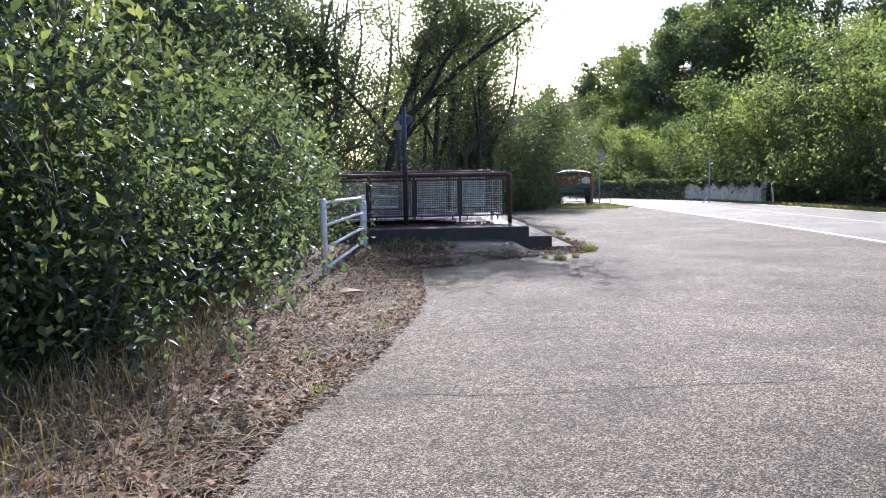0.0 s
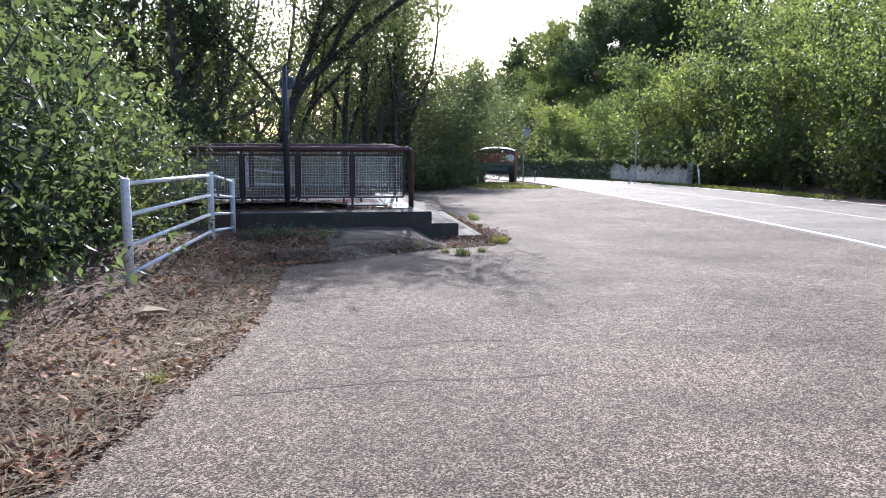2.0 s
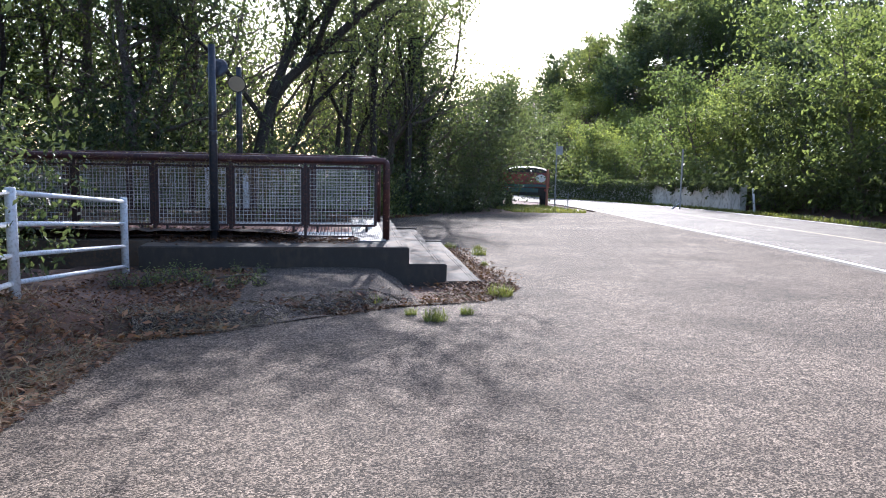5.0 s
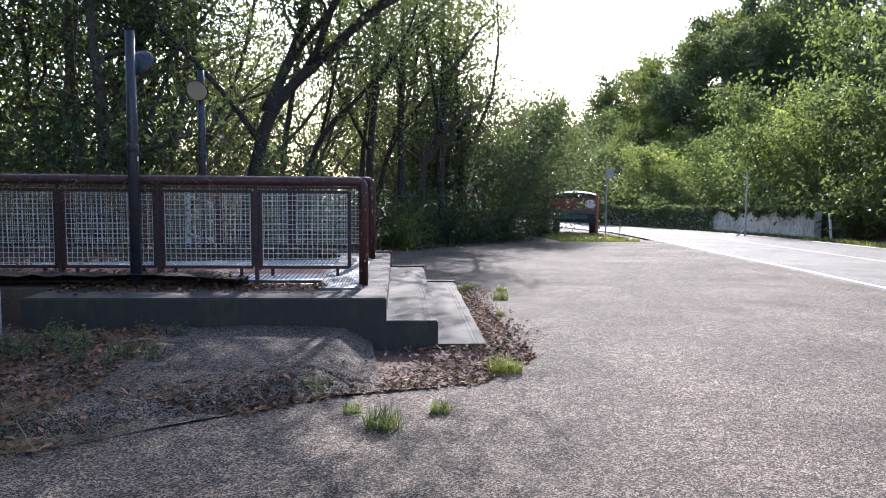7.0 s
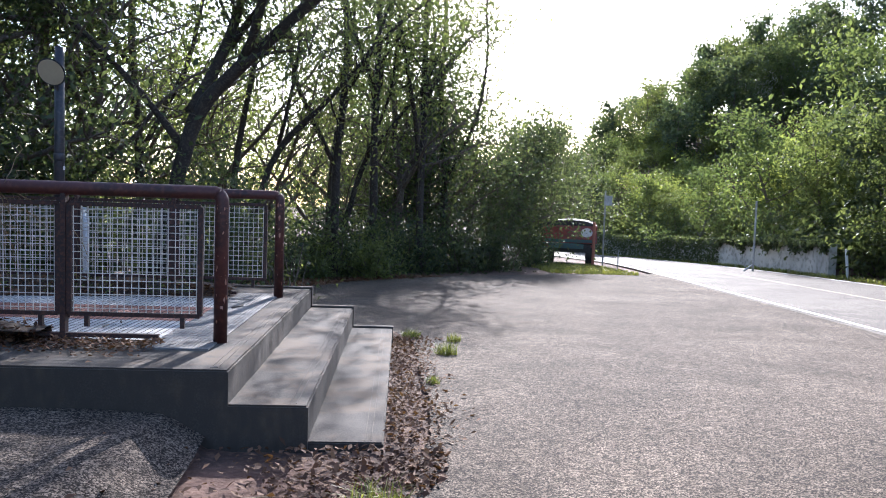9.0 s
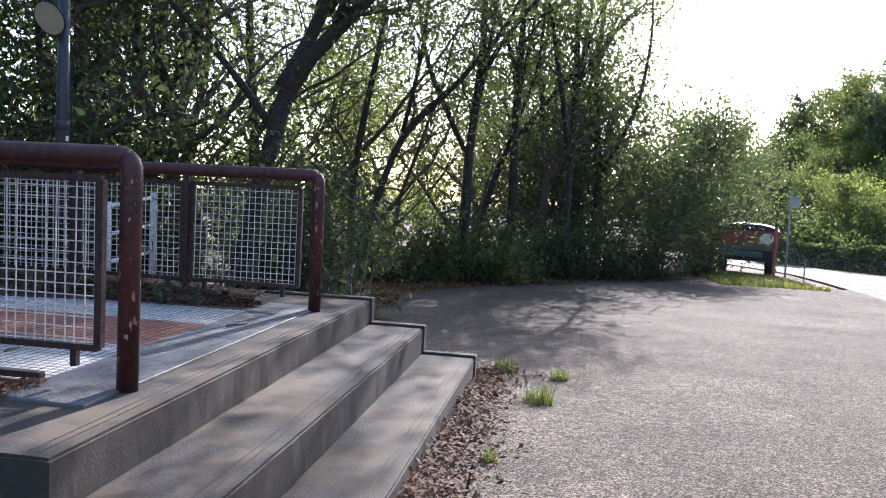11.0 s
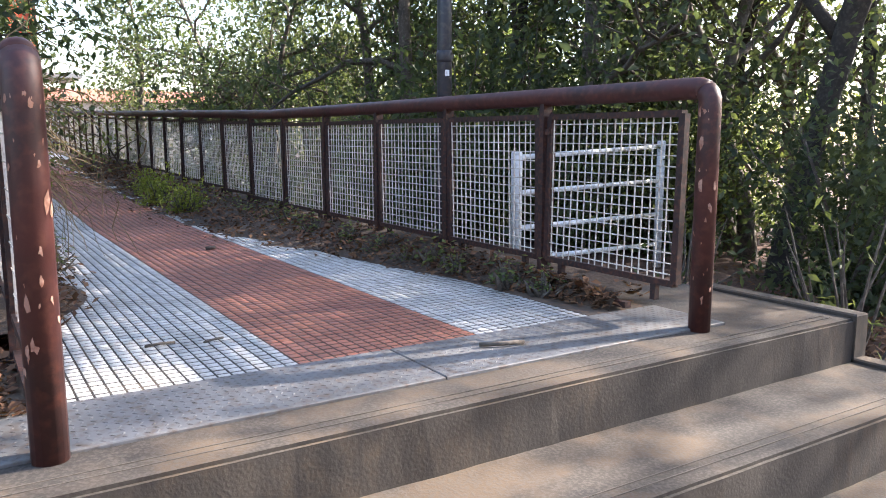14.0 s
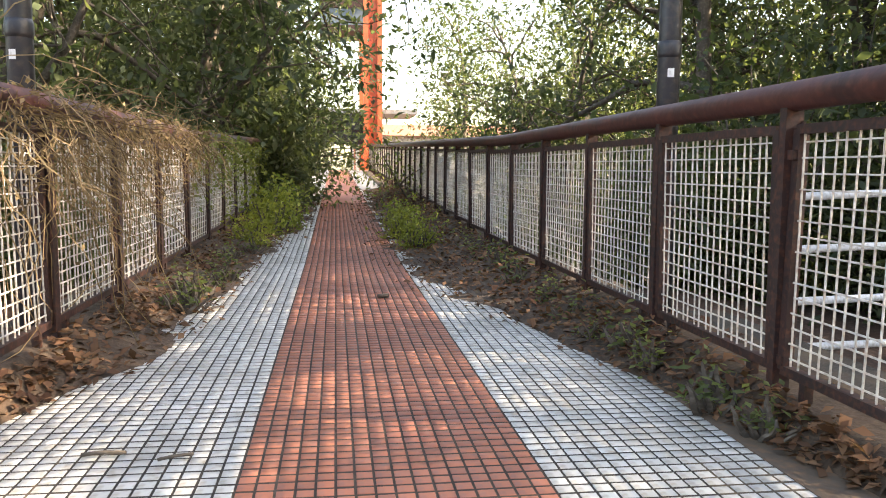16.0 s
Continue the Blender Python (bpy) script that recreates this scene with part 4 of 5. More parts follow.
# the bough over the steps and the winding trees at the wood edge
spreading = bent_tree("spreading_tree", 49, [
    [((-0.6, 0, -0.3), 0.17), ((-0.3, 0.05, 1.6), 0.13), ((0.1, 0, 3.1), 0.12), ((1.0, -0.3, 3.9), 0.1), ((2.0, -0.6, 4.8), 0.09), ((3.2, -1.0, 5.6), 0.05), ((4.4, -1.4, 6.4), 0.02)],
    [((0.1, 0, 3.1), 0.12), ((0.6, 0.3, 4.2), 0.1), ((0.9, 0.2, 5.6), 0.06), ((1.8, -0.4, 7.2), 0.02)],
    [((-0.1, 0.05, 2.6), 0.07), ((-0.8, -0.3, 3.6), 0.05), ((-1.8, -0.8, 4.6), 0.04), ((-2.6, -1.2, 6.0), 0.02)],
    [((1.0, -0.3, 3.9), 0.08), ((1.5, -1.2, 5.0), 0.06), ((2.2, -2.0, 5.8), 0.02)],
    [((0.6, 0.3, 4.2), 0.07), ((1.6, -0.4, 5.2), 0.05), ((2.6, -0.6, 6.6), 0.02)],
    [((2.0, -0.6, 4.8), 0.06), ((3.0, 0.6, 5.6), 0.05), ((4.0, 1.2, 6.8), 0.02)]], M_LEAF_A, 13500, 0.13, "dark tree with a thick bough over the steps", 8, 1.5, 0.3, 0.45)
scatter(spreading, [(0.6, 23.9, 0, 1.0)], "wood edge trees")
winding = bent_tree("winding_tree", 151, [
    [((0, 0, -0.2), 0.1), ((0.35, 0, 1.4), 0.085), ((1.0, 0, 3.2), 0.075), ((2.2, 0.2, 4.4), 0.06), ((3.2, 0.1, 5.6), 0.045), ((3.8, 0, 7.2), 0.02)],
    [((-0.1, 0.1, -0.2), 0.09), ((-0.1, 0.1, 2.4), 0.075), ((0.4, 0.2, 5.1), 0.06), ((0.6, 0, 7.2), 0.04), ((0.3, 0.2, 9.0), 0.015)],
    [((1.0, 0, 3.2), 0.05), ((1.5, -0.5, 5.0), 0.04), ((1.6, -0.6, 7.4), 0.015)]], M_LEAF_C, 4200, 0.11, "winding tree with silhouette-dark bark and arching bare boughs", 8, 1.5, 0.3, 0.4)
scatter(winding, [(0.2, 29.5, 0, 1.0), (2.2, 33.0, 35, 1.05), (-3.6, 27.6, 320, 1.05), (-7.0, 25.4, 160, 1.0)], "wood edge trees")
forked = bent_tree("winding_tree", 157, [
    [((0, 0, -0.2), 0.11), ((0.05, 0, 2.6), 0.09), ((0.25, 0.1, 5.0), 0.075), ((0.1, 0, 7.5), 0.05), ((0.4, 0.2, 10.0), 0.015)],
    [((0.05, 0, 2.6), 0.06), ((-0.9, -0.2, 4.4), 0.05), ((-1.3, 0.1, 6.4), 0.035), ((-1.0, 0, 8.5), 0.012)],
    [((0.2, 0.1, 4.4), 0.055), ((1.3, -0.3, 5.8), 0.04), ((2.3, -0.4, 6.6), 0.03), ((3.2, -0.5, 6.9), 0.012)]], M_LEAF_C, 4600, 0.11, "tall forked slender tree with sparse sunlit leaves", 8, 1.4, 0.3, 0.35)
scatter(forked, [(2.4, 31.0, 0, 1.1), (4.7, 34.6, 60, 1.2), (5.6, 37.4, 150, 1.15), (3.3, 33.0, 260, 1.15), (-1.6, 28.4, 200, 1.05), (-5.4, 24.6, 120, 0.95)], "wood edge trees")
sapling = bush("sapling", 163, (0.55, 0.5, 1.5), M_LEAF_B, 170, 0.085, "leafy sapling with long drooping leaves beside the steps", "sapling", 0.32)
scatter(sapling, [(2.75, 20.45, 0, 1.0), (1.5, 20.6, 90, 0.95)], "saplings")
# the wood closing the view behind
scatter(copy_thing(hill_a, pose(0, 0, 0)), [(x + U(-1.5, 1.5), 45 + U(-3, 3) + 0.25 * abs(x), U(0, 360), U(0.75, 1.0)) for x in np.linspace(-34, 1, 12)]
        + [(x + U(-1, 1), 29.5 + U(-1.5, 1.5), U(0, 360), U(0.75, 0.95)) for x in np.linspace(-27, -8, 7)] + [(x, 9.0 + U(-1.5, 1.0), U(0, 360), U(0.8, 1.0)) for x in (-26.0, -21.0, -16.0, -11.0)], "trees of the wood")

# ---- plants and litter on the bridge ----
def deck_z(x):
    return TOP + climb(x) + 0.006


fern = bush("weed_bush", 81, (0.5, 0.4, 0.55), M_LEAF_SUN_PATCH, 1100, 0.05, "yellow-green weed bush on the deck edge, sun patch in its colour", "weed")
for k, (x, y, s) in enumerate([(-4.6, 16.95, 1.1), (-5.4, 17.0, 1.3), (-3.6, 16.85, 0.7), (-6.4, 16.95, 1.0), (-3.4, 18.5, 0.75), (-4.3, 18.4, 0.85), (-5.4, 18.5, 0.7)]):
    ob = fern if k == 0 else copy_thing(fern, pose(0, 0, 0))
    ob.matrix_basis = pose(x, y, deck_z(x), 0, 0, 70 * k) @ Matrix.Diagonal((s, s, s, 1))
    ob["group"] = "weeds on the deck"
big = bush("overgrown_bush", 83, (0.95, 0.75, 1.7), M_LEAF_A, 5200, 0.09, "dark broadleaf bush growing across the deck")
for k, (x, y, s) in enumerate([(-7.9, 16.75, 1.1), (-9.4, 16.85, 1.15), (-11.4, 16.7, 1.1)]):
    ob = big if k == 0 else copy_thing(big, pose(0, 0, 0))
    ob.matrix_basis = pose(x, y, deck_z(x), 0, 0, 100 * k) @ Matrix.Diagonal((s, s, s, 1))
    ob["group"] = "bushes on the deck"
arch = tree("overhanging_tree", 87, 5.6, 0.12, M_LEAF_A, 13000, 0.1, "dark leafy tree arching over the deck", 0.3, 14, 0.5, (0.05, 0.18), 0.08, 0.3, width=0.4)
for k, (x, y, s, a) in enumerate([(-8.6, 14.5, 1.6, 0), (-10.4, 14.8, 1.15, 10), (-12.5, 13.8, 1.7, 20), (-17, 12.9, 1.8, -15), (-24, 12.2, 1.9, 10)]):
    m = pose(x, y, ground_z(x, y), 0, 0, a) @ Matrix.Diagonal((s, s, s, 1))
    ob = arch if k == 0 else copy_thing(arch, pose(0, 0, 0))
    ob.matrix_basis = m
    ob["group"] = "trees over the bridge"

rng5 = np.random.default_rng(55)


def flat_leaves(name, pos, size, label, mat=None):
    n = len(pos)
    a = rng5.uniform(0, 6.28, n)
    d = np.stack([np.cos(a), np.sin(a), rng5.normal(size=n) * 0.35], 1)
    w = np.stack([-np.sin(a), np.cos(a), rng5.normal(size=n) * 0.35], 1)
    s = (size * rng5.uniform(0.5, 1.3, n))[:, None]
    v = np.stack([pos, pos + d * s * 0.5 + w * s * 0.28 + (0, 0, 0.006), pos + d * s, pos + d * s * 0.5 - w * s * 0.28 + (0, 0, 0.004)], 1)
    ob = new(name, quads_mesh(name, v, 4, ((0, 2, 1), (0, 3, 2)), mat or M_LITTER))
    return tagged(ob, label, "leaf litter", kind="stuff")


def strip_litter(n, y_fence, inward, xs, widths, name, label):
    """Litter heaped against a railing, thinning out towards the walkway."""
    x = rng5.uniform(xs[0], xs[-1], n)
    w = np.interp(x, xs, widths)
    r = np.abs(rng5.normal(size=n)) * 0.55
    keep = r < 1.35
    x, w, r = x[keep], w[keep], r[keep]
    y = y_fence + inward * (r * w - 0.22 * (rng5.random(len(r)) < 0.3))
    z = np.array([deck_z(a) for a in x]) + 0.012 + 0.15 * np.clip(1 - r, 0, 1) ** 1.4 * np.clip((w + 0.3) / 0.5, 0, 1) * (0.55 + 0.45 * rng5.random(len(x)))
    return flat_leaves(name, np.stack([x, y, z], 1), 0.05, label)


def heap(y_fence, inward, xs, widths, label):
    """The mould under the litter."""
    n, c = 110, 10
    X, Y, Z = np.zeros((n, c)), np.zeros((n, c)), np.zeros((n, c))
    for i, x in enumerate(np.linspace(xs[0], xs[-1], n)):
        w = float(np.interp(x, xs, widths)) * (1 + 0.35 * noise.noise((x * 2.1, y_fence, 0)))
        for j in range(c):
            u = j / (c - 1)
            X[i, j], Y[i, j] = x, y_fence - inward * 0.3 + inward * (w + 0.3) * u
            q = min(1.0, max(0.0, ((w + 0.3) * u - 0.3) / w))
            Z[i, j] = deck_z(x) - 0.004 + (0.13 * (1 - q) ** 1.3 + 0.03 * noise.noise((x * 6, u * 4, y_fence))) * (1 - q ** 4) * min(1, (w + 0.3) / 0.5)
    ob = new("leaf_mould", grid_mesh("leaf_mould", X, Y, Z, M_MOULD))
    tagged(ob, label, "leaf mould", kind="stuff")


RX, RW = [-14, -9, -5, -3.4, -1.4, 0.3, 1.2, 1.9, 2.4], [0.8, 0.85, 0.9, 0.85, 0.77, 0.4, 0.22, 0.12, 0.05]
LX, LW = [-14, -9, -5, -3.4, -1.5, 0.2, 0.9, 1.35, 1.7], [0.75, 0.8, 0.66, 0.5, 0.4, 0.36, 0.3, 0.12, 0.02]
heap(19.10, -1, RX, RW, "brown leaf mould heaped along the railing")
heap(16.57, 1, LX, LW, "brown leaf mould under the dry creeper")
strip_litter(12000, 19.10, -1, RX, RW, "leaf_litter", "dry brown fallen leaves along the railing foot")
strip_litter(10000, 16.57, 1, LX, LW, "leaf_litter", "dry brown fallen leaves below the creeper")

weed = bush("weed", 91, (0.16, 0.16, 0.28), M_LEAF_C, 90, 0.035, "small green weed at the railing foot", "weed")
spots = [(2.0 - 0.36 * k + U(-0.12, 0.12), 19.0 - U(0, 0.12), U(0.6, 1.2)) for k in range(16)] + [(-0.3 - 0.4 * k, 16.75 + U(-0.05, 0.25), U(0.6, 1.3)) for k in range(8)]
mound = [(U(-0.2, 1.4), U(14.2, 15.4), U(0.5, 0.9)) for _ in range(22)]
for k, (x, y, s) in enumerate(spots + mound):
    ob = weed if k == 0 else copy_thing(weed, pose(0, 0, 0))
    ob.matrix_basis = pose(x, y, (deck_z(x) + 0.02) if k < len(spots) else ground_z(x, y), 0, 0, 50 * k) @ Matrix.Diagonal((s * 1.5, s * 1.5, s * 0.75, 1))
    ob["group"] = "weeds along the railing" if k < len(spots) else "weeds on the mound"
    if k >= len(spots):
        ob["label"] = "small green weed on the dirt mound"


def creeper():
    """Dry creeper hanging over the near railing."""
    t = thing("dry_creeper", (0, 0, 0), "tangled dry tan creeper hanging over the handrail", "creeper")
    rr = np.random.default_rng(97)
    s = Shape()
    for k in range(400):
        x0 = rr.uniform(-2.8, 1.45)
        p = np.array([x0, RAIL_Y[0] + rr.uniform(-0.07, 0.09), RAIL_Z + rr.uniform(-0.05, 0.07)])
        h = np.array([rr.normal() * 0.8, rr.uniform(-0.1, 0.5), rr.uniform(-1.0, 0.15)])
        pts, _ = wander(rr, p, h / np.linalg.norm(h), rr.uniform(0.25, 0.75), 8, 0.38, -0.16)
        pts = [np.array([q[0], q[1], max(q[2], deck_z(q[0]) + 0.01)]) for q in pts]
        r = rr.uniform(0.001, 0.003)
        s.tube(pts, [r] * 8 + [r * 0.4], 3, False)
    for k in range(110):
        p = np.array([rr.normal() * 0.45 + 0.75, RAIL_Y[0] + 0.06, RAIL_Z - rr.uniform(0.02, 0.35)])
        h = np.array([rr.normal() * 0.5, rr.uniform(0.15, 0.8), rr.uniform(-0.5, 0.2)])
        pts, _ = wander(rr, p, h / np.linalg.norm(h), rr.uniform(0.35, 0.9), 9, 0.42, -0.3)
        pts = [np.array([q[0], q[1], max(q[2], deck_z(q[0]) + 0.01)]) for q in pts]
        r = rr.uniform(0.001, 0.0028)
        s.tube(pts, [r] * 9 + [r * 0.4], 3, False)
    part("vine_tangle", s, M_STRAW, t)["kind"] = "stuff"
    n = 1500
    x = rr.uniform(-2.6, 1.2, n)
    pos = np.stack([x, RAIL_Y[0] + rr.normal(size=n) * 0.07 + 0.03, RAIL_Z - np.abs(rr.normal(size=n)) * 0.22 + 0.06], 1)
    part("dead_foliage", leaf_mesh("dead_foliage", pos, 0.035, M_STRAW, rr), None, t)["kind"] = "stuff"
    n = 2600
    x = rr.uniform(-7.0, -2.2, n)
    pos = np.stack([x, RAIL_Y[0] + rr.normal(size=n) * 0.1 + 0.03, RAIL_Z + 0.05 - np.abs(rr.normal(size=n)) * 0.3], 1)
    part("green_growth", leaf_mesh("green_growth", pos, 0.05, M_GRASS, rr), None, t, "fresh green shoots")["kind"] = "stuff"


creeper()


def stick(pts, r, label="short dry brown stick lying on the ground"):
    o = Vector(pts[0])
    t = new("stick", Shape().tube([Vector(q) - o for q in pts], r, 6).mesh("stick", M_BARK, True))
    t.location = o
    tagged(t, label, "stick", "fallen sticks")


stick([(2.62, 18.12, TOP + 0.024), (2.66, 18.2, TOP + 0.026), (2.68, 18.3, TOP + 0.024)], 0.009)
stick([(1.9, 16.98, deck_z(1.9) + 0.01), (1.89, 17.04, deck_z(1.9) + 0.012), (1.895, 17.1, deck_z(1.9) + 0.01)], 0.006)
stick([(1.96, 17.2, deck_z(1.9) + 0.01), (1.94, 17.24, deck_z(1.9) + 0.011), (1.925, 17.29, deck_z(1.9) + 0.01)], 0.005)
stick([(-0.7, 17.95, deck_z(0) + 0.012), (-0.72, 18.02, deck_z(0) + 0.012)], 0.014)
stick([(0.9, 14.75, ground_z(0.9, 14.75) + 0.03), (1.2, 14.9, ground_z(1.2, 14.9) + 0.05), (1.5, 14.85, ground_z(1.5, 14.85) + 0.03)], 0.012)

# ---- verge: straw, litter, grass ----
def on_land(x, y):
    return np.stack([x, y, land(x, y)], 1)


n = 9000
y = rng5.uniform(1.5, 13.0, n)
x = edge_x(y) - np.abs(rng5.normal(size=n)) * 0.75 + 0.12
tagged(new("dry_grass", blades("dry_grass", on_land(x, y) + (0, 0, 0.005), 0.16, M_STRAW, rng5, 0.006, 2.4)), "flattened dry straw and dead grass on the verge", "dry grass", kind="stuff")
n = 2600
y = rng5.uniform(2.0, 9.0, n)
x = -1.7 + rng5.normal(size=n) * 0.3
tagged(new("dry_grass", blades("dry_grass", on_land(x, y), 0.5, M_STRAW, rng5, 0.007, 0.7)), "tall pale dry grass below the shrubs", "dry grass", kind="stuff")
n = 20000
y = rng5.uniform(1.5, 15.5, n)
x = edge_x(np.minimum(y, 12.5)) - np.abs(rng5.normal(size=n)) * 0.8 + 0.25
flat_leaves("leaf_litter", on_land(x, y) + (0, 0, 0.015), 0.048, "brown fallen leaves and twigs on the verge")
n = 3500
y = rng5.uniform(13.3, 15.6, n)
x = edge_x(y) - np.abs(rng5.normal(size=n)) * 0.5 + 0.15
flat_leaves("leaf_litter", on_land(x, y) + (0, 0, 0.012), 0.05, "fallen leaves gathered before the steps")
n = 2500
y = rng5.uniform(15.6, 20.3, n)
x = 4.09 + np.abs(rng5.normal(size=n)) * 0.2
flat_leaves("leaf_litter", np.stack([x, y, fall(y) + 0.02], 1), 0.045, "fallen leaves along the bottom step")
n = 1800
x, y = rng5.uniform(-0.1, 2.5, n), 16.5 - np.abs(rng5.normal(size=n)) * 0.22
flat_leaves("leaf_litter", np.stack([x, np.maximum(y, 15.7), np.full(n, TOP + 0.012)], 1), 0.045, "fallen leaves and dirt on the slab")
n = 12000
y = rng5.uniform(20.2, 33, n)
x = edge_x(y) - np.abs(rng5.normal(size=n)) * 1.2 + 0.4
flat_leaves("leaf_litter", on_land(x, y) + (0, 0, 0.02), 0.07, "brown leaf litter under the trees")


def tuft(x, y, z, n, h, r):
    a = rng5.uniform(0, 6.28, n)
    q = np.sqrt(rng5.random(n)) * r
    pts = np.stack([q * np.cos(a) * 1.2, q * np.sin(a), np.zeros(n)], 1)
    ob = new("grass_tuft", blades("grass_tuft", pts, h, M_GRASS, rng5, 0.006, 0.7))
    ob.location = (x, y, z)
    tagged(ob, "bright green grass tuft growing through the asphalt edge", "grass", "grass tufts")


for x, y, s in [(3.15, 13.02, 1.15), (4.07, 14.5, 1.35), (2.3, 13.95, 1.2), (2.62, 13.9, 0.9), (2.05, 13.7, 0.8), (2.95, 13.35, 0.6), (3.5, 13.35, 0.7), (4.3, 20.35, 1.1), (4.8, 20.18, 0.9), (4.66, 19.2, 1.2), (4.45, 17.6, 0.6), (0.02, 7.1, 0.7), (-0.58, 5.9, 0.9), (-0.42, 4.95, 0.6), (-1.0, 4.2, 0.7), (-1.25, 3.7, 0.8)]:
    tuft(x, y, float(fall(np.float64(y))) + 0.004, int(150 * s), 0.17 * s, 0.085 * s)
n = 5000
x, y = rng5.uniform(9.2, 12.2, n), rng5.uniform(36.6, 43.5, n)
tagged(new("grass", blades("grass", on_land(x, y), 0.22, M_GRASS, rng5, 0.03, 0.6)), "green grass verge beside the road", "grass", kind="stuff")
n = 6000
y = rng5.uniform(26, 70, n)
x = kerb_x(y) + rng5.uniform(0.1, 1.0, n)
tagged(new("grass", blades("grass", on_land(x, y), 0.22, M_GRASS, rng5, 0.04, 0.6)), "strip of green grass along the far verge", "grass", kind="stuff")

def verge_twigs():
    """Dry twigs and stalks strewn over the verge."""
    rr = np.random.default_rng(121)
    s = Shape()
    for k in range(900):
        y = rr.uniform(1.8, 14.6)
        x = float(edge_x(y)) - abs(rr.normal()) * 0.6 + 0.1
        a, ln = rr.uniform(0, 6.28), rr.uniform(0.06, 0.3)
        dx, dy = math.cos(a) * ln, math.sin(a) * ln
        z = ground_z(x, y) + 0.02
        mid_at = (x + dx * 0.5 + rr.normal() * 0.02, y + dy * 0.5 + rr.normal() * 0.02, z + rr.uniform(0.0, 0.04))
        r = rr.uniform(0.0015, 0.005)
        s.tube([(x, y, z), mid_at, (x + dx, y + dy, ground_z(x + dx, y + dy) + 0.015)], [r, r, r * 0.5], 3, False)
    tagged(new("dry_twigs", s.mesh("dry_twigs", M_STRAW)), "dry tan twigs and stalks strewn over the verge", "twigs", kind="stuff")
    n = 5000
    y = rr.uniform(1.8, 14.2, n)
    clump = np.sin(y * 2.7) + np.sin(y * 1.1 + 2) + rr.normal(size=n) * 0.7
    y = y[clump > 0.1]
    x = edge_x(y) - np.abs(rr.normal(size=len(y))) * 0.45 + 0.14
    flat_leaves("leaf_litter", on_land(x, y) + (0, 0, 0.02), 0.07, "reddish fallen leaves along the asphalt edge", M_RED_LEAF)


verge_twigs()


def bark_piece(x, y, turn):
    s = Shape()
    vs = [(-0.15, -0.05, 0.0), (-0.04, -0.07, 0.03), (0.09, -0.06, 0.035), (0.16, -0.01, 0.01), (0.1, 0.06, 0.02), (-0.03, 0.07, 0.04), (-0.14, 0.03, 0.015)]
    low_ring = [(a, b, c - 0.012) for a, b, c in vs]
    s.add(vs + low_ring, (tuple(range(7)), tuple(range(13, 6, -1))) + tuple((i, (i + 1) % 7 + 0, 7 + (i + 1) % 7, 7 + i) for i in range(7)))
    ob = new("bark_piece", s.mesh("bark_piece", M_STRAW))
    ob.matrix_basis = pose(x, y, ground_z(x, y) + 0.03, 4, 3, turn)
    tagged(ob, "pale dry curled piece of bark on the verge", "bark")


bark_piece(-0.31, 8.7, 10)

# ---- far things: truck, poles, station, house ----
def build_truck():
    z = float(fall(np.float64(44.0)))
    t = thing("parked_truck", (11.4, 44.0, z), "old faded red truck parked under trees, rear view", "truck")
    t.rotation_euler = (0, 0, radians(-14))
    body = Shape().chamfer(-1.15, 1.15, 0, 4.2, 0.95, 1.72, 0.05)
    part("body", body, M_TRUCK, t)
    tarp = Shape()
    vs, fs = [], []
    for y in (0.02, 4.15):
        vs += [(1.1 * math.cos(a), y, 1.70 + 0.24 * math.sin(a)) for a in np.linspace(0, math.pi, 9)]
    fs = [(i, i + 1, i + 10, i + 9) for i in range(8)] + [tuple(range(8, -1, -1)), tuple(range(9, 18))]
    part("tarpaulin", tarp.add(vs, fs), M_DARK, t, "dark sagging tarpaulin")
    tail = part("tailgate", Shape().chamfer(-1.1, 1.1, -0.06, -0.005, 1.0, 1.66, 0.02), M_TRUCK, t)
    part("patch", Shape().add([(0.72 + 0.24 * math.cos(a) * (1 if math.cos(a) > 0 else 1.1), -0.066, 1.42 + 0.2 * math.sin(a)) for a in np.linspace(0, 6.28, 14)[:-1]], (tuple(range(13)),)), M_WHITE, tail, "round whitish worn patch")
    part("band", Shape().chamfer(-1.1, 1.1, -0.09, -0.062, 0.98, 1.12, 0.01), M_TEAL, tail, "faded teal lower band")
    for x in (-0.5, 0.1):
        part("rib", Shape().box(x, x + 0.06, -0.085, -0.06, 1.02, 1.64), M_TRUCK, tail)
    part("bumper", Shape().chamfer(-1.15, 0.6, -0.1, 0.0, 0.72, 0.94, 0.02), M_TEAL, t, "faded teal rear bar")
    part("chassis", Shape().box(-0.9, 0.9, 0.1, 4.0, 0.55, 0.9), M_DARK, t)
    for x in (-0.85, 0.85):
        w = part("wheel", Shape().tube([(x - 0.16, 0.9, 0.45), (x - 0.13, 0.9, 0.45), (x + 0.13, 0.9, 0.45), (x + 0.16, 0.9, 0.45)], [0.38, 0.45, 0.45, 0.38], 20), M_RUBBER, t)
        part("hub", Shape().tube([(x - 0.17, 0.9, 0.45), (x + 0.17, 0.9, 0.45)], 0.17, 12), M_DARK, w)
    for x in (-0.95, 0.98):
        part("rear_light", Shape().box(x - 0.08, x + 0.08, -0.13, -0.1, 0.78, 0.9), M_TRUCK, t)


build_truck()


def pole(x, y, h, r, mat, name, label, category, lean=0.0):
    z = float(fall(np.float64(y))) - 0.05
    t = thing(name, (x, y, z), label, category)
    part("pole", Shape().tube([(0, 0, 0), (lean * h, 0, h)], r, 8), mat, t)
    return t


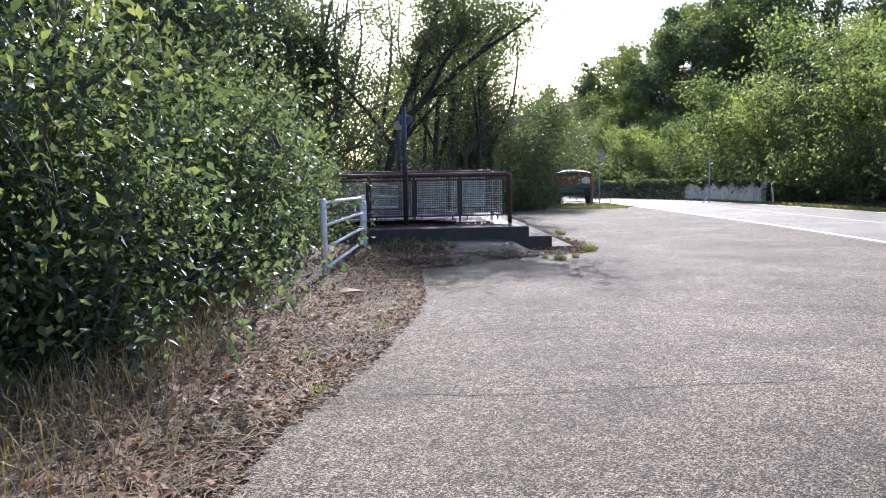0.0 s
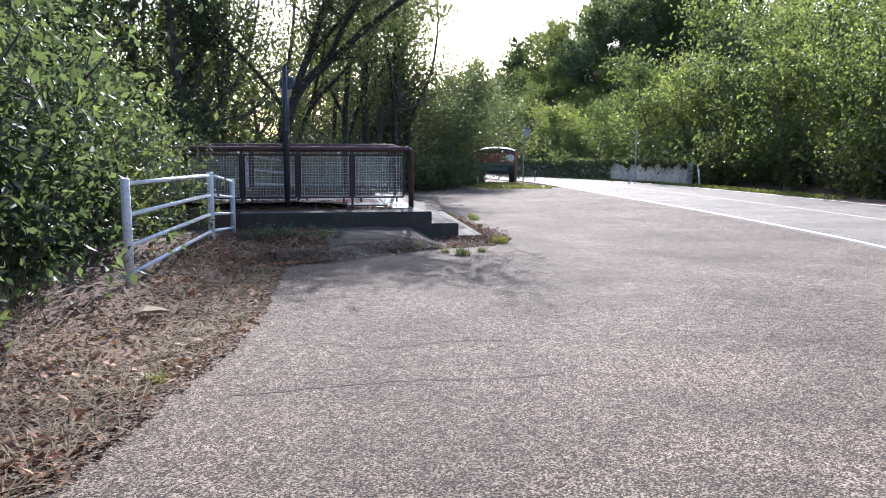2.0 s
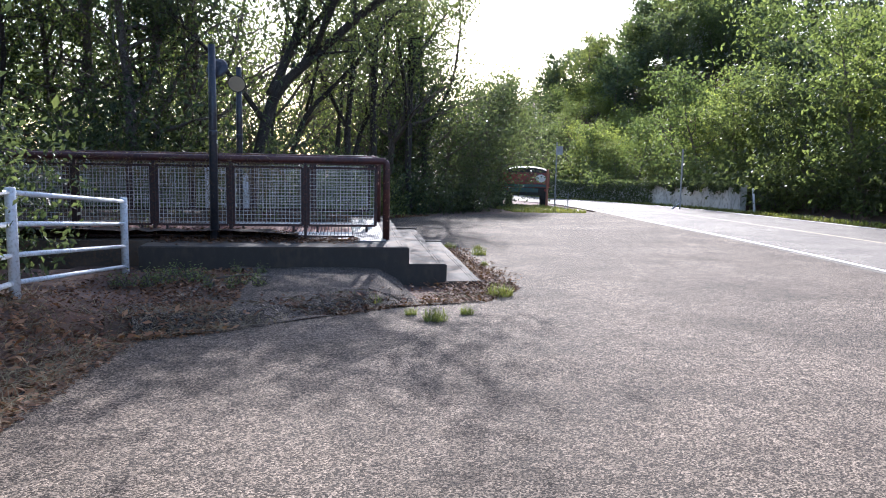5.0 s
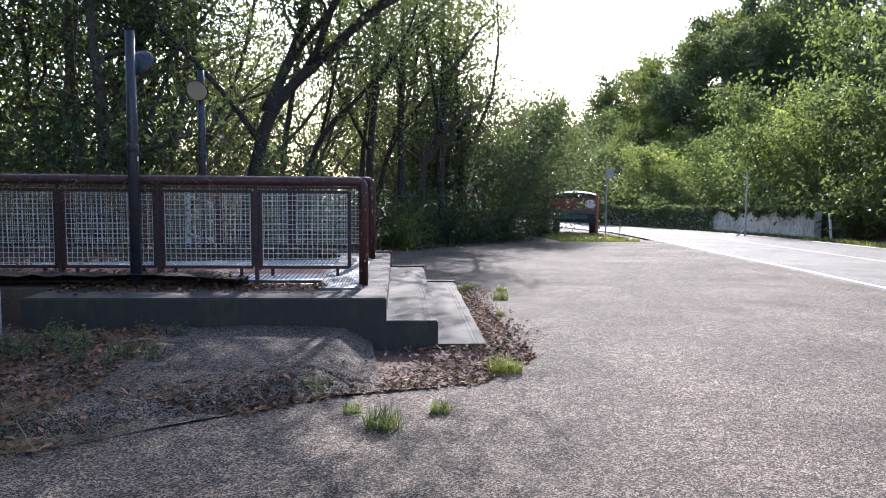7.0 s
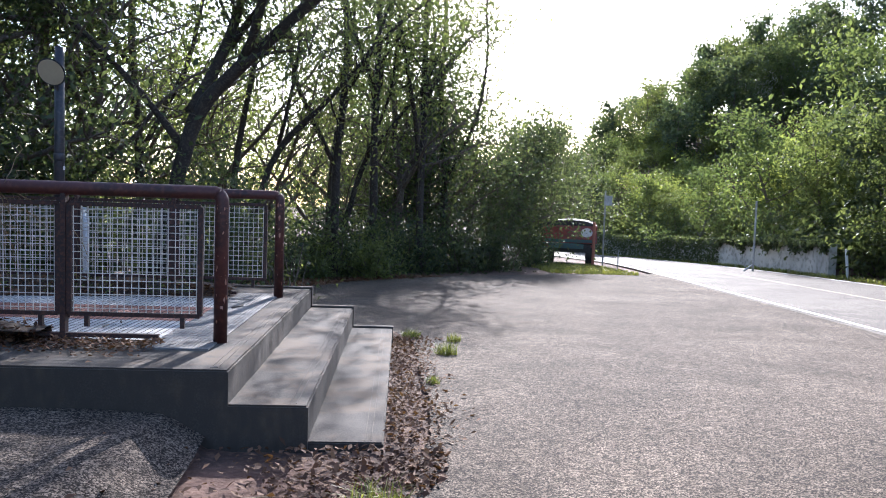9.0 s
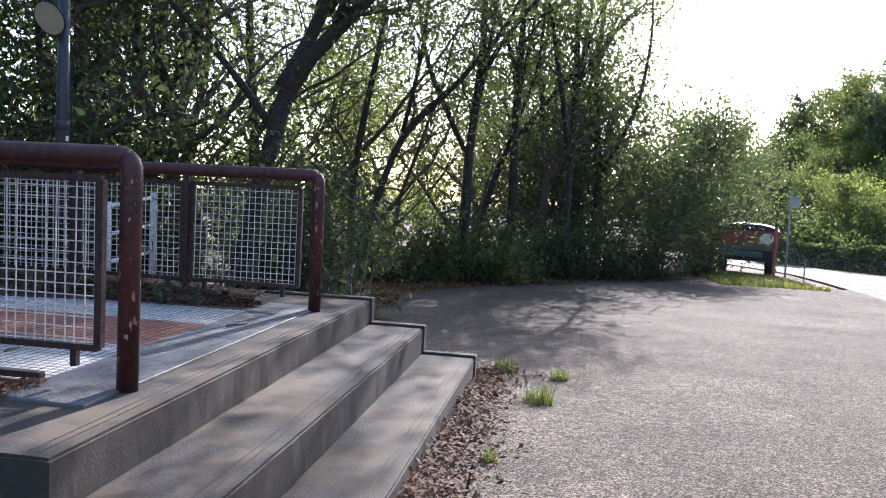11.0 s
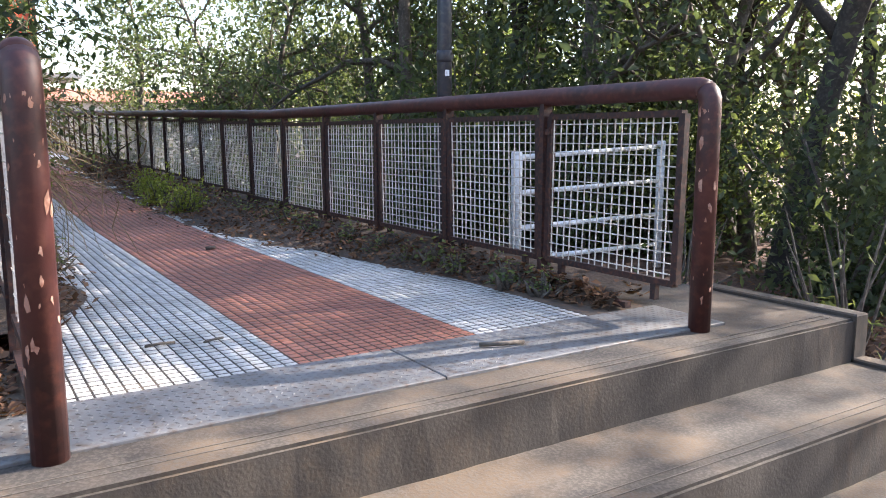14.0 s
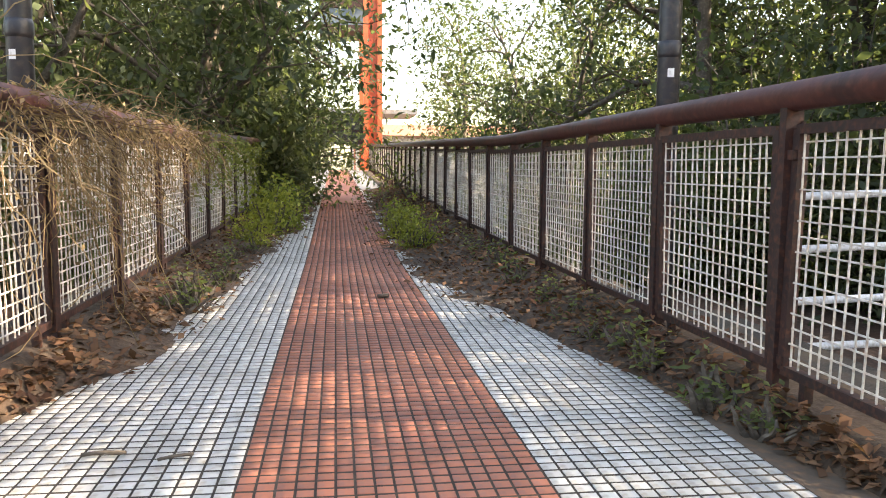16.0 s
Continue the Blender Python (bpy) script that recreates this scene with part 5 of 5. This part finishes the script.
s1 = pole(12.4, 42.2, 3.2, 0.035, M_GREY, "road_sign", "grey road sign seen from behind on a thin pole", "road sign")
part("sign_plate", Shape().box(-0.05, 0.28, -0.06, -0.04, 2.6, 3.0), M_GREY, s1, "grey back of a rectangular sign")
pole(12.05, 42.4, 1.9, 0.06, M_ROOFTILE, "marker_post", "rusty orange-brown post at the verge", "post")
pole(12.75, 41.2, 0.8, 0.025, M_GREY, "marker_post", "thin short grey post at the verge", "post")
p4 = pole(18.9, 42.6, 3.0, 0.045, M_GREY, "signal_pole", "slim pale grey pole at the far verge", "pole")
part("brace", Shape().tube([(0, 0, 0.35), (-0.45, -0.1, 0.06)], 0.04, 8), M_GREY, p4)
pole(20.4, 38.2, 1.15, 0.05, M_WHITE, "marker_post", "white leaning marker post beside the road", "post", -0.12)


def build_house():
    x, y = 43.0, 82.0
    z = 11.8
    t = thing("hill_house", (x, y, z - 3.5), "small white gabled house among hilltop trees", "house")
    t.rotation_euler = (0, 0, radians(25))
    part("wall", Shape().box(-3.5, 3.5, 0, 8, -2, 5.0).add([(-3.5, 0, 5), (3.5, 0, 5), (0, 0, 6.8), (-3.5, 8, 5), (3.5, 8, 5), (0, 8, 6.8)], ((0, 1, 2), (5, 4, 3))), M_WALL, t)
    part("roof", Shape().add([(-4.0, -0.5, 4.85), (0, -0.5, 6.95), (4.0, -0.5, 4.85), (-4.0, 8.5, 4.85), (0, 8.5, 6.95), (4.0, 8.5, 4.85), (-4.0, -0.5, 4.7), (0, -0.5, 6.78), (4.0, -0.5, 4.7), (-4.0, 8.5, 4.7), (0, 8.5, 6.78), (4.0, 8.5, 4.7)],
         ((0, 3, 4, 1), (1, 4, 5, 2), (6, 7, 10, 9), (7, 8, 11, 10), (0, 1, 7, 6), (1, 2, 8, 7), (3, 9, 10, 4), (4, 10, 11, 5), (0, 6, 9, 3), (2, 5, 11, 8))), M_WALL, t)
    for wx in (-1.6, 1.6):
        w = part("window", Shape().box(wx - 0.5, wx + 0.5, -0.03, 0.05, 2.6, 4.0), M_DARK, t)
        part("pane", Shape().box(wx - 0.44, wx + 0.44, -0.045, -0.032, 2.66, 3.94), M_GLASS, w)


build_house()


def build_station():
    bx = X_END - 1.0
    zz = TOP + climb(X_END)
    t = thing("lift_tower", (bx, 19.05, -4.0), "orange-red painted steel tower at the bridge end", "tower")
    for dx in (0.0, -2.6):
        for dy in (0.0, 0.62):
            part("column", Shape().box(dx - 0.11, dx + 0.11, dy - 0.11, dy + 0.11, 0, 16), M_ORANGE, t)
    for k in range(12):
        z0 = 0.8 + k * 1.25
        part("brace", Shape().tube([(0.0, 0.0, z0), (0.0, 0.62, z0 + 1.1)], 0.05, 6), M_ORANGE, t)
    part("cladding", Shape().box(-0.06, -0.02, 0.1, 0.52, 4, 16), M_ORANGE, t)
    t2 = thing("lift_tower", (bx, 14.6, -4.0), "orange-red steel column behind the trees", "tower")
    part("column", Shape().box(-0.2, 0.2, -0.2, 0.2, 0, 14), M_ORANGE, t2)
    c = thing("station_canopy", (bx - 0.3, 18, zz), "dark flat canopy over the bridge end", "canopy")
    part("roof", Shape().box(-4, 0, -1.6, 3.4, 2.55, 2.75), M_GREY, c, "pale thin roof edge")
    part("fascia", Shape().box(-4, 0.06, -1.5, 1.55, 1.35, 2.35), M_DARK, c, "dark hanging fascia")
    part("beam", Shape().box(-0.2, 0.1, -1.6, 3.0, 1.15, 1.3), M_DARK, c)
    for y in (-1.5, 0.4, 1.2, 1.6):
        part("post", Shape().box(-0.05, 0.05, y - 0.04, y + 0.04, 0, 2.55), M_DARK, c)
    for z in (0.35, 0.65, 0.95):
        part("bar", Shape().box(-0.6, -0.55, -1.4, 0.6, z, z + 0.05), M_GREY, c)
    o = thing("orange_panel", (bx + 0.9, 19.0, zz), "orange sheet panel closing the railing end", "panel")
    part("sheet", Shape().chamfer(-0.6, 0.6, -0.5, -0.46, 0, 1.0, 0.01), M_ORANGE, o)
    b = thing("upper_cabin", (bx - 1.5, 17.9, zz + 6.2), "raised cabin with bluish glass between tower columns", "cabin")
    part("floor", Shape().box(-2, 1, -0.9, 1.2, 0, 0.25), M_RUST, b)
    part("glazing", Shape().box(-1.9, 0.9, -0.85, 1.15, 0.25, 1.0), M_GLASS, b)
    part("band", Shape().box(-2, 1, -0.9, 1.2, 1.0, 1.7), M_RUST, b)
    part("glazing", Shape().box(-1.9, 0.9, -0.85, 1.15, 1.7, 2.6), M_GLASS, b)
    part("prop", Shape().box(-0.2, 0.2, 0.9, 1.3, -11, 0), M_ORANGE, b)
    h = thing("station_building", (-54, 24, -5.2), "pale building with red tiled roof beyond the bridge", "building")
    part("wall", Shape().box(-6, 0, -5, 14, -2, 8.2), M_WALL, h)
    part("roof", Shape().add([(-6.5, -5.5, 8.2), (0.5, -5.5, 8.2), (0.5, 14.5, 8.2), (-6.5, 14.5, 8.2), (-3, -5.5, 9.2), (-3, 14.5, 9.2)], ((0, 1, 4), (2, 3, 5), (1, 2, 5, 4), (3, 0, 4, 5), (0, 3, 2, 1))), M_ROOFTILE, h)
    for k in range(3, 8):
        for z in (5.2,):
            w = part("window", Shape().box(-0.05, 0.06, -12.5 + 3.4 * k, -11.2 + 3.4 * k, z, z + 1.6), M_WHITE, h)
            part("pane", Shape().box(0.05, 0.075, -12.4 + 3.4 * k, -11.3 + 3.4 * k, z + 0.1, z + 1.5), M_GLASS, w)


build_station()


# ---- deck tiles, last ----
def build_tiles():
    gx, gy = PITCH * 0.5 - 0.006, PITCH * 0.5 - 0.0036
    def tile(mat):
        h, c = 0.0018, 0.001
        vs = [(-gx, -gy, 0), (gx, -gy, 0), (gx, gy, 0), (-gx, gy, 0), (-gx + c, -gy + c, h), (gx - c, -gy + c, h), (gx - c, gy - c, h), (-gx + c, gy - c, h)]
        return vs, ((4, 5, 6, 7), (0, 1, 5, 4), (1, 2, 6, 5), (2, 3, 7, 6), (3, 0, 4, 7))
    vs, fs = tile(None)
    red, white = Shape().add(vs, fs).mesh("tile", M_TILE_RED), Shape().add(vs, fs).mesh("tile", M_TILE_WHITE)
    v = np.array(vs)
    rest = {True: [], False: []}
    rr = np.random.default_rng(3)
    for i in range(240):
        x = 2.43 - PITCH * (i + 0.5)
        for j in range(-4, 42):
            is_red = 13 <= j < 29
            y = TILE_Y0 + PITCH * (j + 0.5)
            if i > 80 and not is_red and (j < 0 or j > 37):
                continue
            z = TOP + climb(x) + 0.001 + rr.normal() * 0.0004
            if i < 7:
                o = part("tile", red if is_red else white, None, deck)
                o.location = (x, y, z)
            else:
                rest[is_red].append(v * (1, 1, 1) + (x, y, z))
    xa = 2.43 - PITCH * 240
    for y0, y1, m in ((16.9, 17.43, M_TILE_WHITE), (17.433, 18.25, M_TILE_RED), (18.253, 18.8, M_TILE_WHITE)):
        far = Shape()
        for a, b in zip((xa, -15, -22), (-15, -22, X_END + 0.3)):
            far.add([(b, y0, TOP + climb(b) + 0.005), (a, y0, TOP + climb(a) + 0.005), (a, y1, TOP + climb(a) + 0.005), (b, y1, TOP + climb(b) + 0.005)], ((0, 1, 2, 3),))
        part("paving_strip", far, m, deck)
    for is_red, m in ((True, M_TILE_RED), (False, M_TILE_WHITE)):
        tagged(part("tile_field", quads_mesh("tile_field", np.array(rest[is_red]), 8, fs, m), None, deck, "red tiles" if is_red else "white tiles"), kind="stuff")


build_tiles()
